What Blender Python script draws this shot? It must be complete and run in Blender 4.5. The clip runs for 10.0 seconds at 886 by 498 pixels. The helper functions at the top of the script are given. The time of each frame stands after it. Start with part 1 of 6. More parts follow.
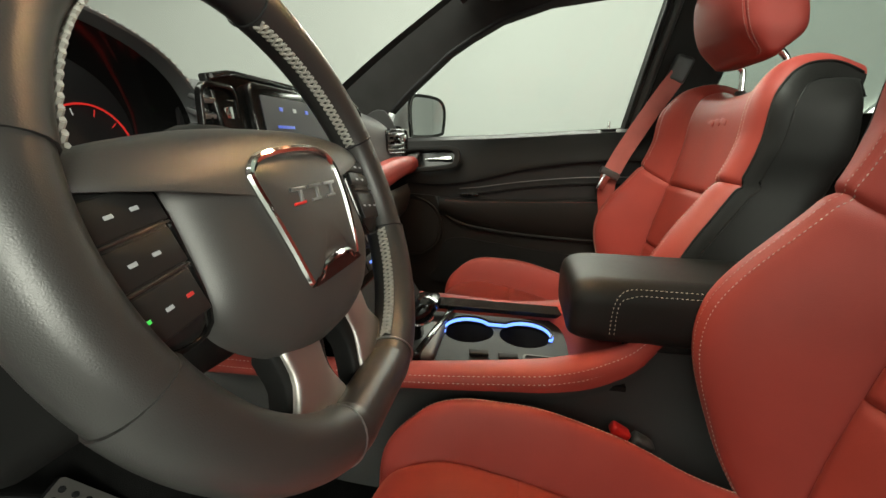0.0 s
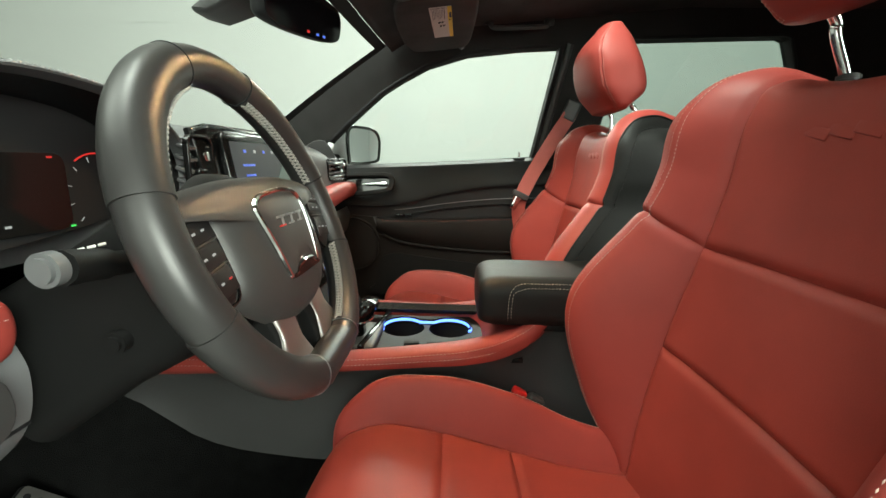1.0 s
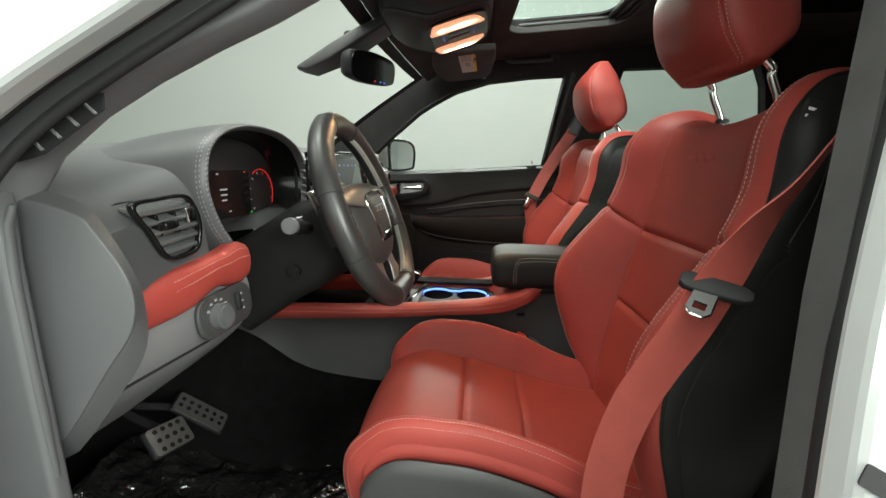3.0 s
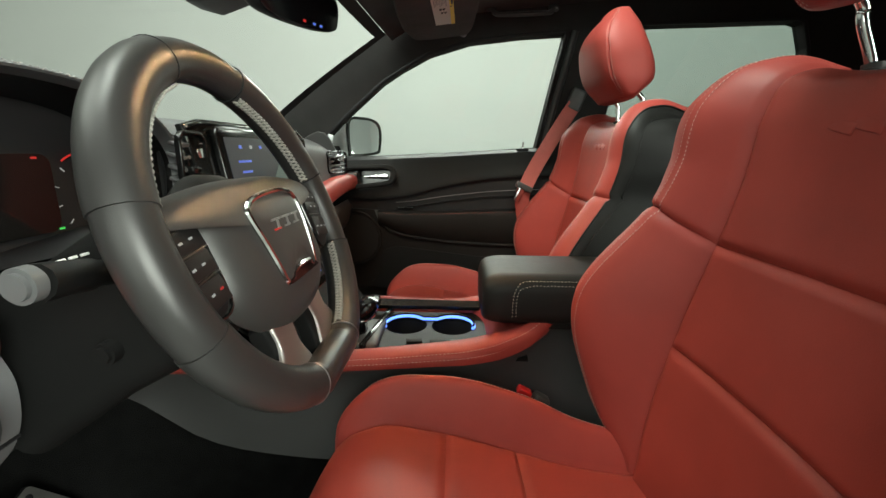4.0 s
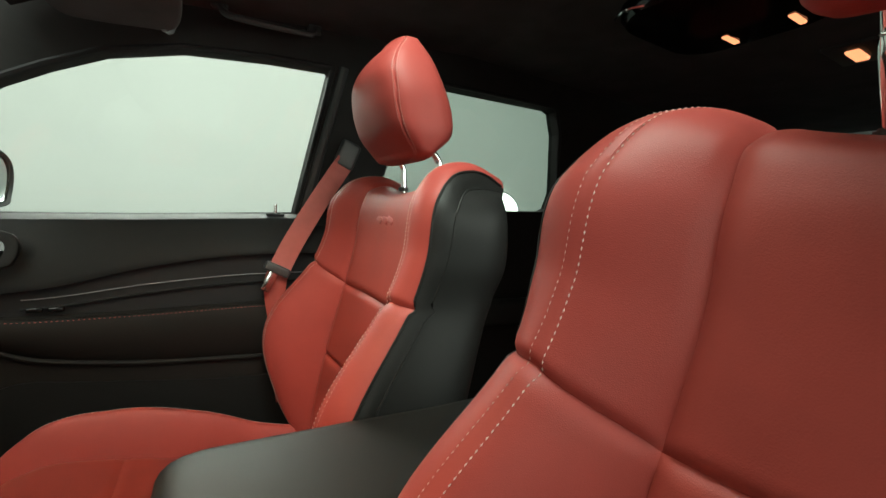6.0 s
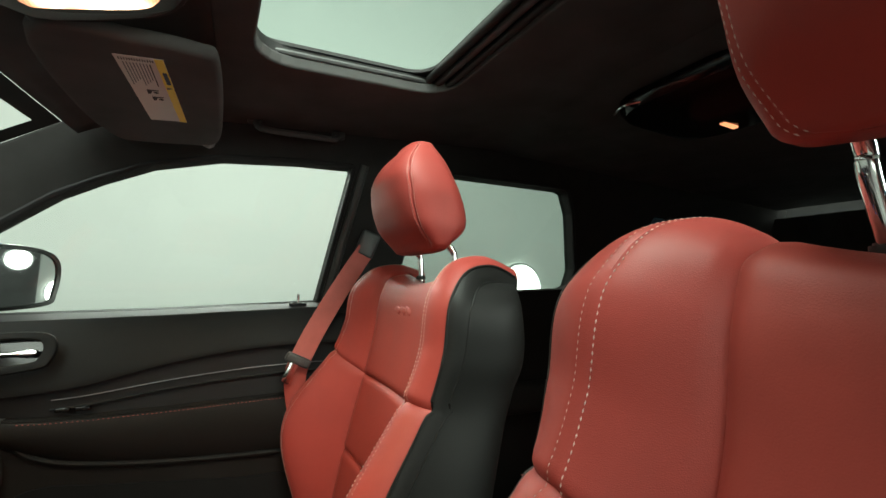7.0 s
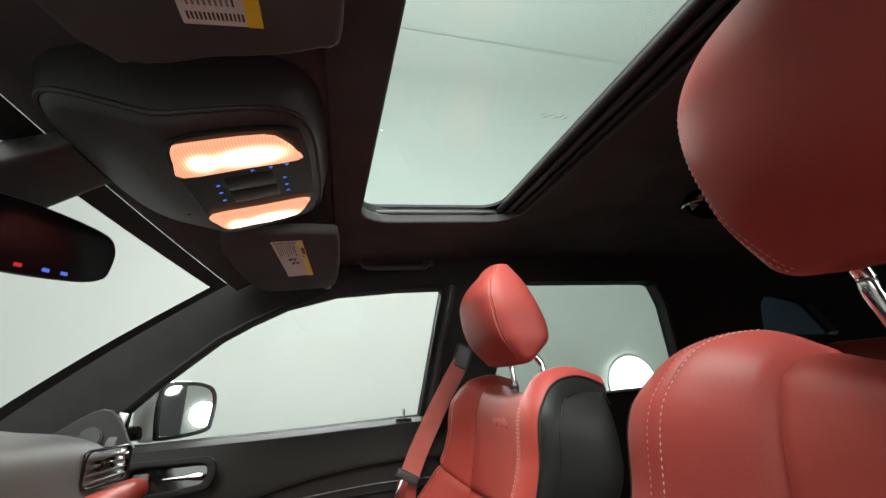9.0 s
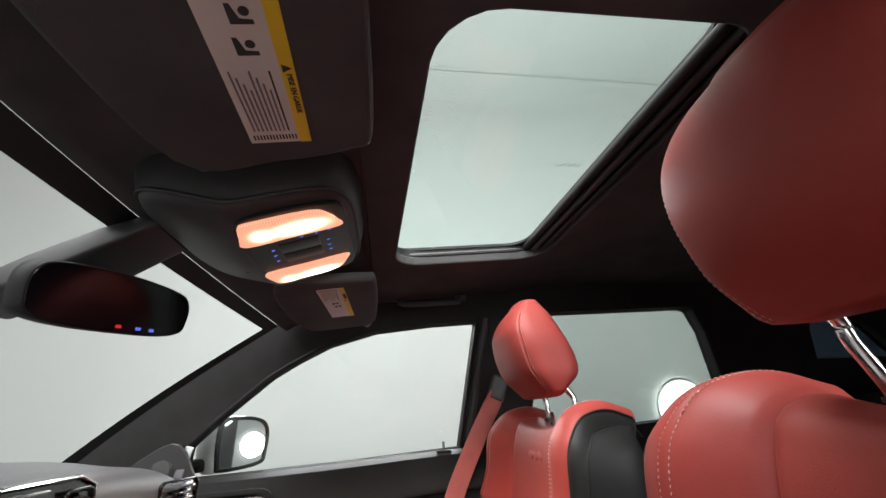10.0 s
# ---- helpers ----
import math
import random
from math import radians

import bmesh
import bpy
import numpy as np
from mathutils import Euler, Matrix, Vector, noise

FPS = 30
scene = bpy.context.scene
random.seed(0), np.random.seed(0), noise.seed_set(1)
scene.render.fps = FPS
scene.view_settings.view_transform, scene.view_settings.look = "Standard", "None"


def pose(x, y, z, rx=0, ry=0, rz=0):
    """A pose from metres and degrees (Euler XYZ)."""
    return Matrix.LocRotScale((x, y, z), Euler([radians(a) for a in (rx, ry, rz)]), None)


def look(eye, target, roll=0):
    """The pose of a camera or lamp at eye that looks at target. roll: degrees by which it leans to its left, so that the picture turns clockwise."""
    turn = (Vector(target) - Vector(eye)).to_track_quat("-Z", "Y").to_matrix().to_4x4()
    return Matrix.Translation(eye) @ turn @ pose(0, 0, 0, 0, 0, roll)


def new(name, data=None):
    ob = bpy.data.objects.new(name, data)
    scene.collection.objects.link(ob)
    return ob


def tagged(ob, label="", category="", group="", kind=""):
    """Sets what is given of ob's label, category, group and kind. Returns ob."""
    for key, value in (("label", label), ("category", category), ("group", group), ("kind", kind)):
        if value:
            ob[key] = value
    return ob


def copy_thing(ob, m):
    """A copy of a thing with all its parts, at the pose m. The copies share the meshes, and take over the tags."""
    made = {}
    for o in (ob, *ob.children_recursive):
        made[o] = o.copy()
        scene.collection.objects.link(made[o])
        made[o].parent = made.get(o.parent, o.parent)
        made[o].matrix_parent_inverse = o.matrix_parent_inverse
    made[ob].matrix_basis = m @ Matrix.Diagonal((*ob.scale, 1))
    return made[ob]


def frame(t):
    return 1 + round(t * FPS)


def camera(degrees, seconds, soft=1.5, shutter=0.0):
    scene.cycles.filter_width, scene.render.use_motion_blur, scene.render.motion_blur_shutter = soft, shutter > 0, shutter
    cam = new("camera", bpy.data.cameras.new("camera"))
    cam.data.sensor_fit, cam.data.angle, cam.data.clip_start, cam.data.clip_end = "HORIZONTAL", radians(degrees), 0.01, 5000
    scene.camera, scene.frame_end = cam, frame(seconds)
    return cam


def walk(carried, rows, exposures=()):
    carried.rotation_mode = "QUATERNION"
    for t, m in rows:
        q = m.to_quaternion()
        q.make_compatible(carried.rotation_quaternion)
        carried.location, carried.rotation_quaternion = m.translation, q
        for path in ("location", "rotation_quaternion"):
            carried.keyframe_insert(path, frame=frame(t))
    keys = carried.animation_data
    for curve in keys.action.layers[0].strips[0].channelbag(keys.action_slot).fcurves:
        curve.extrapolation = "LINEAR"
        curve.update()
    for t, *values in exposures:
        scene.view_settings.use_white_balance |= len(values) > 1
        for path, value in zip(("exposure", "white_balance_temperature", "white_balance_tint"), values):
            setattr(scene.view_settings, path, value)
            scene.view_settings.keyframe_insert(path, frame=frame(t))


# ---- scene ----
cam = camera(94.1, 10.0)
PATH = [
    (0, (0.231, -0.617, 1.249), (-0.098, 1.289, 0.742), 1.0),
    (0.5, (0.273, -0.633, 1.251), (0.228, 1.316, 0.803), 1.5),
    (1, (0.265, -0.773, 1.273), (0.218, 1.183, 0.86), 1.0),
    (1.5, (0.263, -0.973, 1.285), (0.158, 0.984, 0.89), 1.0),
    (2, (0.271, -1.089, 1.294), (0.107, 0.868, 0.915), 0.8),
    (2.2, (0.272, -1.112, 1.294), (0.104, 0.846, 0.925), 0.8),
    (3.5, (0.271, -0.967, 1.285), (0.123, 0.98, 0.85), 0.9),
    (4, (0.264, -0.752, 1.282), (0.206, 1.192, 0.818), 0.6),
    (4.5, (0.216, -0.544, 1.272), (0.431, 1.39, 0.807), 1.1),
    (5, (0.233, -0.407, 1.278), (0.799, 1.462, 0.847), 1.8),
    (5.5, (0.322, -0.376, 1.282), (1.201, 1.385, 0.926), 3.1),
    (6, (0.351, -0.358, 1.306), (1.34, 1.374, 1.158), 3.8),
    (6.2, (0.355, -0.355, 1.318), (1.344, 1.381, 1.233), 3.3),
    (7.5, (0.343, -0.394, 1.346), (1.105, 1.423, 1.688), 1.2),
    (8, (0.332, -0.415, 1.355), (0.993, 1.418, 1.805), -0.1),
    (8.5, (0.334, -0.44, 1.357), (0.884, 1.402, 1.909), -1.1),
    (9, (0.331, -0.475, 1.362), (0.768, 1.367, 2.004), -1.8),
    (9.5, (0.331, -0.514, 1.367), (0.669, 1.325, 2.078), -2.2),
    (10, (0.334, -0.544, 1.373), (0.594, 1.288, 2.131), -2.5),
]
LOOKS = [(0.0, -0.02, 7200, -4), (0.5, 0.10, 6850, -7), (1.0, 0.28, 6750, -8), (1.5, 0.40, 6700, -6), (2.2, 0.20, 6800, -4), (3.5, -0.06, 6650, -1), (4.2, -0.02, 6800, -7), (6.0, 0.03, 6700, -9), (8.0, 0.04, 6650, -11), (9.0, 0.14, 6550, 3), (10.0, 0.12, 6450, 12)]
walk(cam, [(t, look(eye, target, roll)) for t, eye, target, roll in PATH], LOOKS)

# ---------------------------------------------------------------- light
world = bpy.data.worlds.new("booth_air")
scene.world = world
world.use_nodes = True
world.node_tree.nodes["Background"].inputs[0].default_value = (0.8, 0.85, 0.9, 1)
world.node_tree.nodes["Background"].inputs[1].default_value = 0.02


def area_lamp(name, where, target, sx, sy, watts, colour=(1, 1, 1)):
    lamp = bpy.data.lights.new(name, "AREA")
    lamp.shape, lamp.size, lamp.size_y, lamp.energy, lamp.color = "RECTANGLE", sx, sy, watts, colour
    ob = new(name, lamp)
    ob.matrix_world = look(where, target)
    return ob


# area lights added to brighten the cabin and booth, out of sight behind and above the car
area_lamp("fill_light", (2.3, -2.7, 2.1), (-0.15, -0.5, 1.1), 1.8, 1.4, 180)
area_lamp("fill_light", (-0.5, -3.3, 1.9), (-0.1, -0.4, 1.0), 2.2, 1.6, 22)
area_lamp("fill_light", (-1.4, -1.0, 3.3), (0.3, 0.0, 0.9), 1.6, 1.2, 42)
area_lamp("fill_light", (0.7, -1.6, 3.5), (0.40, 0.35, 0.9), 1.2, 1.0, 90)
area_lamp("fill_light", (4.8, -0.5, 2.9), (1.5, 1.2, 1.0), 1.2, 4.0, 50)
area_lamp("fill_light", (0.4, -2.4, 2.3), (0.8, 1.2, 3.7), 4.0, 1.0, 34)
area_lamp("fill_light", (-1.4, -3.0, 3.0), (-3.6, 2.0, 1.2), 2.0, 1.0, 28)
area_lamp("fill_light", (0.5, 2.6, 2.48), (0.45, -0.2, 1.15), 2.4, 0.40, 75)
area_lamp("fill_light", (-0.1, -0.35, 3.5), (0.55, -0.1, 1.2), 1.2, 1.0, 92)

# ---------------------------------------------------------------- materials
def material(name, colour, rough=0.5, metal=0.0, grain=0.0, grain_size=400.0, vary=0.12, vary_size=6.0, bump=0.15, coat=0.0,
             spec=0.5, rough_vary=0.0, sheen=0.0, voronoi=False):
    m = bpy.data.materials.new(name)
    m.use_nodes = True
    nt = m.node_tree
    p = nt.nodes["Principled BSDF"]
    p.inputs["Roughness"].default_value, p.inputs["Metallic"].default_value = rough, metal
    p.inputs["Coat Weight"].default_value, p.inputs["Specular IOR Level"].default_value = coat, spec
    p.inputs["Coat Roughness"].default_value = 0.08
    p.inputs["Sheen Weight"].default_value = sheen
    tex = nt.nodes.new("ShaderNodeTexCoord")
    if vary:
        n = nt.nodes.new("ShaderNodeTexNoise")
        n.inputs["Scale"].default_value, n.inputs["Detail"].default_value = vary_size, 5
        nt.links.new(tex.outputs["Object"], n.inputs["Vector"])
        ramp = nt.nodes.new("ShaderNodeValToRGB")
        ramp.color_ramp.elements[0].position, ramp.color_ramp.elements[1].position = 0.3, 0.7
        ramp.color_ramp.elements[0].color = (*[c * (1 - vary) for c in colour], 1)
        ramp.color_ramp.elements[1].color = (*[min(1, c * (1 + vary)) for c in colour], 1)
        nt.links.new(n.outputs["Fac"], ramp.inputs["Fac"])
        nt.links.new(ramp.outputs["Color"], p.inputs["Base Color"])
        if rough_vary:
            mr = nt.nodes.new("ShaderNodeMapRange")
            mr.inputs["To Min"].default_value, mr.inputs["To Max"].default_value = rough - rough_vary, rough + rough_vary
            nt.links.new(n.outputs["Fac"], mr.inputs["Value"])
            nt.links.new(mr.outputs["Result"], p.inputs["Roughness"])
    else:
        p.inputs["Base Color"].default_value = (*colour, 1)
    if grain:
        if voronoi:
            g = nt.nodes.new("ShaderNodeTexVoronoi")
            g.feature = "DISTANCE_TO_EDGE"
            out = g.outputs["Distance"]
        else:
            g = nt.nodes.new("ShaderNodeTexNoise")
            g.inputs["Detail"].default_value = 3
            out = g.outputs["Fac"]
        g.inputs["Scale"].default_value = grain_size
        nt.links.new(tex.outputs["Object"], g.inputs["Vector"])
        b = nt.nodes.new("ShaderNodeBump")
        b.inputs["Strength"].default_value, b.inputs["Distance"].default_value = bump, grain
        nt.links.new(out, b.inputs["Height"])
        nt.links.new(b.outputs["Normal"], p.inputs["Normal"])
    return m


def glowing(name, colour, strength, base=(0.02, 0.02, 0.02)):
    m = bpy.data.materials.new(name)
    m.use_nodes = True
    p = m.node_tree.nodes["Principled BSDF"]
    p.inputs["Base Color"].default_value = (*base, 1)
    p.inputs["Roughness"].default_value = 0.3
    p.inputs["Emission Color"].default_value, p.inputs["Emission Strength"].default_value = (*colour, 1), strength
    return m


def pane(name, tint=(1, 1, 1), gloss=0.05):
    m = bpy.data.materials.new(name)
    m.use_nodes = True
    nt = m.node_tree
    nt.nodes.clear()
    out, mix = nt.nodes.new("ShaderNodeOutputMaterial"), nt.nodes.new("ShaderNodeMixShader")
    clear, shine = nt.nodes.new("ShaderNodeBsdfTransparent"), nt.nodes.new("ShaderNodeBsdfGlossy")
    clear.inputs["Color"].default_value = (*tint, 1)
    shine.inputs["Roughness"].default_value = 0.02
    mix.inputs[0].default_value = gloss
    nt.links.new(clear.outputs[0], mix.inputs[1])
    nt.links.new(shine.outputs[0], mix.inputs[2])
    nt.links.new(mix.outputs[0], out.inputs["Surface"])
    return m


RED = material("red_leather", (0.285, 0.043, 0.035), 0.50, grain=0.0008, grain_size=700, voronoi=True, bump=0.25, vary=0.10, vary_size=9, rough_vary=0.06, spec=0.32)
RED_SUEDE = material("red_perforated_leather", (0.262, 0.040, 0.031), 0.52, grain=0.0006, grain_size=900, bump=0.3, vary=0.10, vary_size=14, rough_vary=0.05, spec=0.32)
BLACK = material("black_leather", (0.010, 0.010, 0.0095), 0.5, grain=0.0008, grain_size=700, voronoi=True, bump=0.25, vary=0.15, rough_vary=0.06, spec=0.22)
SOFT = material("charcoal_soft_plastic", (0.064, 0.065, 0.068), 0.5, grain=0.0006, grain_size=900, voronoi=True, bump=0.2, vary=0.08)
HARD = material("dark_grained_plastic", (0.038, 0.038, 0.038), 0.5, grain=0.0005, grain_size=1100, bump=0.2, vary=0.10)
DOOR_SILL = material("black_door_sill_skin", (0.008, 0.008, 0.008), 0.6, grain=0.0006, grain_size=800, voronoi=True, bump=0.2, vary=0.1, spec=0.12)
LACE = material("grey_lacing_thread", (0.34, 0.33, 0.30), 0.7, vary=0.1, vary_size=300)
DOOR_TRIM = material("brown_black_door_trim", (0.0105, 0.0092, 0.0084), 0.6, grain=0.0006, grain_size=800, voronoi=True, bump=0.2, vary=0.12, spec=0.12)
GREY = material("grey_hard_plastic", (0.142, 0.144, 0.150), 0.45, grain=0.0005, grain_size=900, bump=0.2, vary=0.06)
PIANO = material("piano_black", (0.006, 0.006, 0.006), 0.12, vary=0, spec=0.4)
TRAY = material("satin_black_tray", (0.007, 0.007, 0.007), 0.45, grain=0.0004, grain_size=900, bump=0.2, vary=0.2, vary_size=30, spec=0.10)
CARBON = material("black_patterned_inlay", (0.012, 0.012, 0.012), 0.22, grain=0.002, grain_size=60, bump=0.6, vary=0.4, vary_size=40)
CHROME = material("chrome", (0.75, 0.75, 0.74), 0.12, 1.0, vary=0.03)
BRONZE = material("dark_satin_metal", (0.16, 0.15, 0.14), 0.38, 1.0, vary=0.06)
COLUMN = material("black_column_plastic", (0.008, 0.008, 0.008), 0.6, grain=0.0005, grain_size=900, bump=0.2, vary=0.1, spec=0.12)
GLOSS_GREY = material("glossy_dark_slat", (0.085, 0.086, 0.088), 0.25, vary=0.05, spec=0.9)
PEDAL = material("brushed_pedal_metal", (0.46, 0.45, 0.43), 0.36, 0.9, vary=0.06, vary_size=60)
SATIN = material("satin_silver", (0.38, 0.39, 0.40), 0.35, 1.0, vary=0.05)
HEADLINER = material("black_headliner_cloth", (0.066, 0.065, 0.064), 0.95, grain=0.001, grain_size=900, bump=0.5, vary=0.2, vary_size=10, spec=0.15)
PILLAR = material("black_pillar_cloth", (0.026, 0.0255, 0.025), 0.95, grain=0.001, grain_size=900, bump=0.5, vary=0.08, vary_size=20, spec=0.12)
CARPET = material("black_carpet", (0.007, 0.007, 0.007), 1.0, grain=0.003, grain_size=500, bump=0.9, vary=0.3, vary_size=30, spec=0.1)
RUBBER = material("black_rubber", (0.013, 0.013, 0.014), 0.6, spec=0.25, vary=0.1, grain=0.0005, grain_size=500)
PAINT = material("white_car_paint", (0.33, 0.34, 0.34), 0.3, vary=0.02, coat=0.6)
THREAD = material("pale_thread", (0.55, 0.42, 0.37), 0.8, vary=0.1, vary_size=200)
THREAD_FAINT = material("dull_pink_thread", (0.50, 0.34, 0.29), 0.8, vary=0.1, vary_size=200)
THREAD_BEIGE = material("beige_thread", (0.50, 0.46, 0.38), 0.8, vary=0.1, vary_size=200)
THREAD_GREY = material("grey_thread", (0.30, 0.30, 0.30), 0.8, vary=0.1, vary_size=200)
RIM_SKIN = material("satin_black_rim_leather", (0.028, 0.027, 0.0265), 0.36, grain=0.0006, grain_size=900, voronoi=True, bump=0.15, vary=0.1, rough_vary=0.05)
THREAD_DARK = material("red_thread", (0.30, 0.05, 0.04), 0.8, vary=0.1, vary_size=200)
BELT = material("red_belt_webbing", (0.31, 0.058, 0.046), 0.6, grain=0.0008, grain_size=900, bump=0.4, vary=0.08, vary_size=40)
WALL = material("white_booth_paint", (0.46, 0.475, 0.458), 0.9, vary=0.02, vary_size=0.7)
FLOOR = material("pale_booth_floor", (0.24, 0.24, 0.235), 0.5, vary=0.06, vary_size=2.0)
MIRROR = material("mirror_glass", (0.85, 0.87, 0.88), 0.02, 1.0, vary=0)
DARK_MIRROR = material("dark_mirror_glass", (0.006, 0.006, 0.008), 0.10, vary=0, spec=0.25)
PAPER = material("white_label_paper", (0.62, 0.60, 0.55), 0.7, vary=0.03)
YELLOW = material("yellow_label_ink", (0.75, 0.55, 0.02), 0.6, vary=0.03)
INK = material("black_ink", (0.03, 0.03, 0.03), 0.7, vary=0)
INK_WHITE = material("white_print", (0.7, 0.7, 0.7), 0.6, vary=0)
PLASTIC_FILM = material("clear_black_floor_film", (0.012, 0.012, 0.012), 0.10, grain=0.05, grain_size=16, bump=1.0, vary=0.2, vary_size=8, spec=1.0)
BUCKLE_RED = material("red_button_plastic", (0.65, 0.02, 0.02), 0.35, vary=0.04)
BLUE = glowing("blue_light_strip", (0.12, 0.25, 1.0), 3.0)
KEY = material("black_key_plastic", (0.006, 0.006, 0.006), 0.5, vary=0.1, spec=0.2)
BLUE_KEY = glowing("blue_key_legend", (0.14, 0.26, 1.0), 1.5)
BLUE_DIM = glowing("blue_legend", (0.10, 0.18, 0.9), 0.8)
SCREEN = glowing("lit_screen", (0.015, 0.03, 0.10), 0.12)
SCREEN_GREY = glowing("dim_screen_wedge", (0.10, 0.14, 0.125), 0.6)
WHITE_GLOW = glowing("white_legend", (0.9, 0.9, 0.95), 0.40)
RED_GLOW = glowing("red_legend", (1.0, 0.03, 0.03), 0.5)
ROOF_BLACK = material("matt_black_frame", (0.006, 0.006, 0.006), 0.7, vary=0.1)
GREEN_GLOW = glowing("green_legend", (0.1, 0.9, 0.15), 0.8)
ARM_METAL = material("dark_satin_arm", (0.42, 0.40, 0.38), 0.45, 1.0, vary=0.06)
POD = material("satin_black_button_panel", (0.012, 0.012, 0.012), 0.38, vary=0.1, spec=0.35)
SEAL = material("grey_rubber_seal", (0.014, 0.014, 0.0145), 0.65, vary=0.1, spec=0.3)
CAP = material("dark_grey_end_cap_plastic", (0.080, 0.082, 0.087), 0.5, grain=0.0005, grain_size=900, bump=0.25, vary=0.06)
HUB = material("dark_grained_hub_cover", (0.044, 0.042, 0.041), 0.42, grain=0.0006, grain_size=900, voronoi=True, bump=0.2, vary=0.08, rough_vary=0.05)
# stalk cap: lamp light on its end put into a paler grey
LAMPLIT_CAP = material("lamplit_cap_plastic", (0.10, 0.102, 0.105), 0.45, vary=0.05)
WARM = glowing("warm_lamp_lens", (1.0, 0.34, 0.17), 1.5, (0.5, 0.3, 0.2))
LAMP_WHITE = glowing("white_round_lamp", (1.0, 1.0, 0.97), 6.0)
GLASS = pane("clear_glass", (0.97, 0.99, 0.98), 0.03)
GLASS_DARK = pane("dark_privacy_glass", (0.14, 0.17, 0.20), 0.05)
GLASS_TINT = pane("grey_tinted_glass", (0.70, 0.75, 0.73), 0.04)
ROOF_GLASS = pane("green_tinted_roof_glass", (0.93, 1.0, 0.975), 0.04)


def lamp_lens(cx, cy):
    """A ribbed lens with a bulb behind it: brightest over the bulb, orange towards the edge."""
    m = glowing("warm_map_lens", (1.0, 0.40, 0.25), 1.0, (0.5, 0.3, 0.2))
    nt = m.node_tree
    p = nt.nodes["Principled BSDF"]

    def calc(op, a, b=None, c=None):
        n = nt.nodes.new("ShaderNodeMath")
        n.operation = op
        for i, q in enumerate((a, b, c)):
            if q is None:
                continue
            if isinstance(q, (int, float)):
                n.inputs[i].default_value = q
            else:
                nt.links.new(q, n.inputs[i])
        return n.outputs[0]

    tex, xyz = nt.nodes.new("ShaderNodeTexCoord"), nt.nodes.new("ShaderNodeSeparateXYZ")
    nt.links.new(tex.outputs["Object"], xyz.inputs[0])
    y = calc("SUBTRACT", calc("ABSOLUTE", xyz.outputs[1]), cy)
    y2 = calc("POWER", calc("DIVIDE", calc("ABSOLUTE", y), 0.011), 2.0)

    def spot(x0, wide, gain):
        x2 = calc("POWER", calc("DIVIDE", calc("ABSOLUTE", calc("SUBTRACT", xyz.outputs[0], x0)), wide), 2.0)
        return calc("MULTIPLY", calc("POWER", 2.718, calc("MULTIPLY", calc("ADD", x2, y2), -1.0)), gain)
    hot = calc("ADD", spot(cx + 0.014, 0.022, 1.0), spot(cx - 0.030, 0.009, 0.55))
    ribs = calc("MULTIPLY_ADD", calc("SINE", calc("MULTIPLY", xyz.outputs[0], 2100.0)), 0.22, 0.90)
    nt.links.new(calc("MULTIPLY", calc("MULTIPLY_ADD", hot, 18.0, 1.0), ribs), p.inputs["Emission Strength"])
    ramp = nt.nodes.new("ShaderNodeValToRGB")
    ramp.color_ramp.elements[0].color, ramp.color_ramp.elements[1].color = (1.0, 0.42, 0.25, 1), (1.0, 0.90, 0.74, 1)
    nt.links.new(hot, ramp.inputs[0])
    nt.links.new(ramp.outputs[0], p.inputs["Emission Color"])
    return m


MAP_LENS = lamp_lens(0.208, 0.083)

# ---------------------------------------------------------------- shaping tools
def thing(name, label, category, where=(0, 0, 0), group="", kind=""):
    ob = new(name)
    ob.location = where
    ob.empty_display_size = 0.05
    return tagged(ob, label, category, group, kind)


def shape(name, verts, faces, mat, parent=None, label="", smooth=True):
    me = bpy.data.meshes.new(name)
    me.from_pydata([tuple(v) for v in verts], [], faces)
    return finish(name, me, mat, parent, label, smooth)


def finish(name, me, mat, parent=None, label="", smooth=True):
    bm = bmesh.new()
    bm.from_mesh(me)
    bmesh.ops.recalc_face_normals(bm, faces=bm.faces)
    bm.to_mesh(me)
    bm.free()
    me.materials.clear()
    me.materials.append(mat)
    me.polygons.foreach_set("use_smooth", [smooth] * len(me.polygons))
    if smooth:
        me.set_sharp_from_angle(angle=radians(42))
    ob = new(name, me)
    if parent:
        ob.parent = parent
    return tagged(ob, label)


def part(name, bm, mat, parent=None, label="", smooth=True):
    me = bpy.data.meshes.new(name)
    bm.to_mesh(me)
    bm.free()
    return finish(name, me, mat, parent, label, smooth)


def curve_fn(xs, ys):
    """A smooth curve through the pairs, as a function."""
    xs, ys = np.array(xs, float), np.array(ys, float)
    m = np.gradient(ys, xs)

    def f(x):
        x = min(max(x, xs[0]), xs[-1])
        i = min(int(np.searchsorted(xs, x, "right")) - 1, len(xs) - 2)
        h = xs[i + 1] - xs[i]
        t = (x - xs[i]) / h
        return float((2 * t**3 - 3 * t**2 + 1) * ys[i] + (t**3 - 2 * t**2 + t) * h * m[i] + (-2 * t**3 + 3 * t**2) * ys[i + 1] + (t**3 - t**2) * h * m[i + 1])
    return f


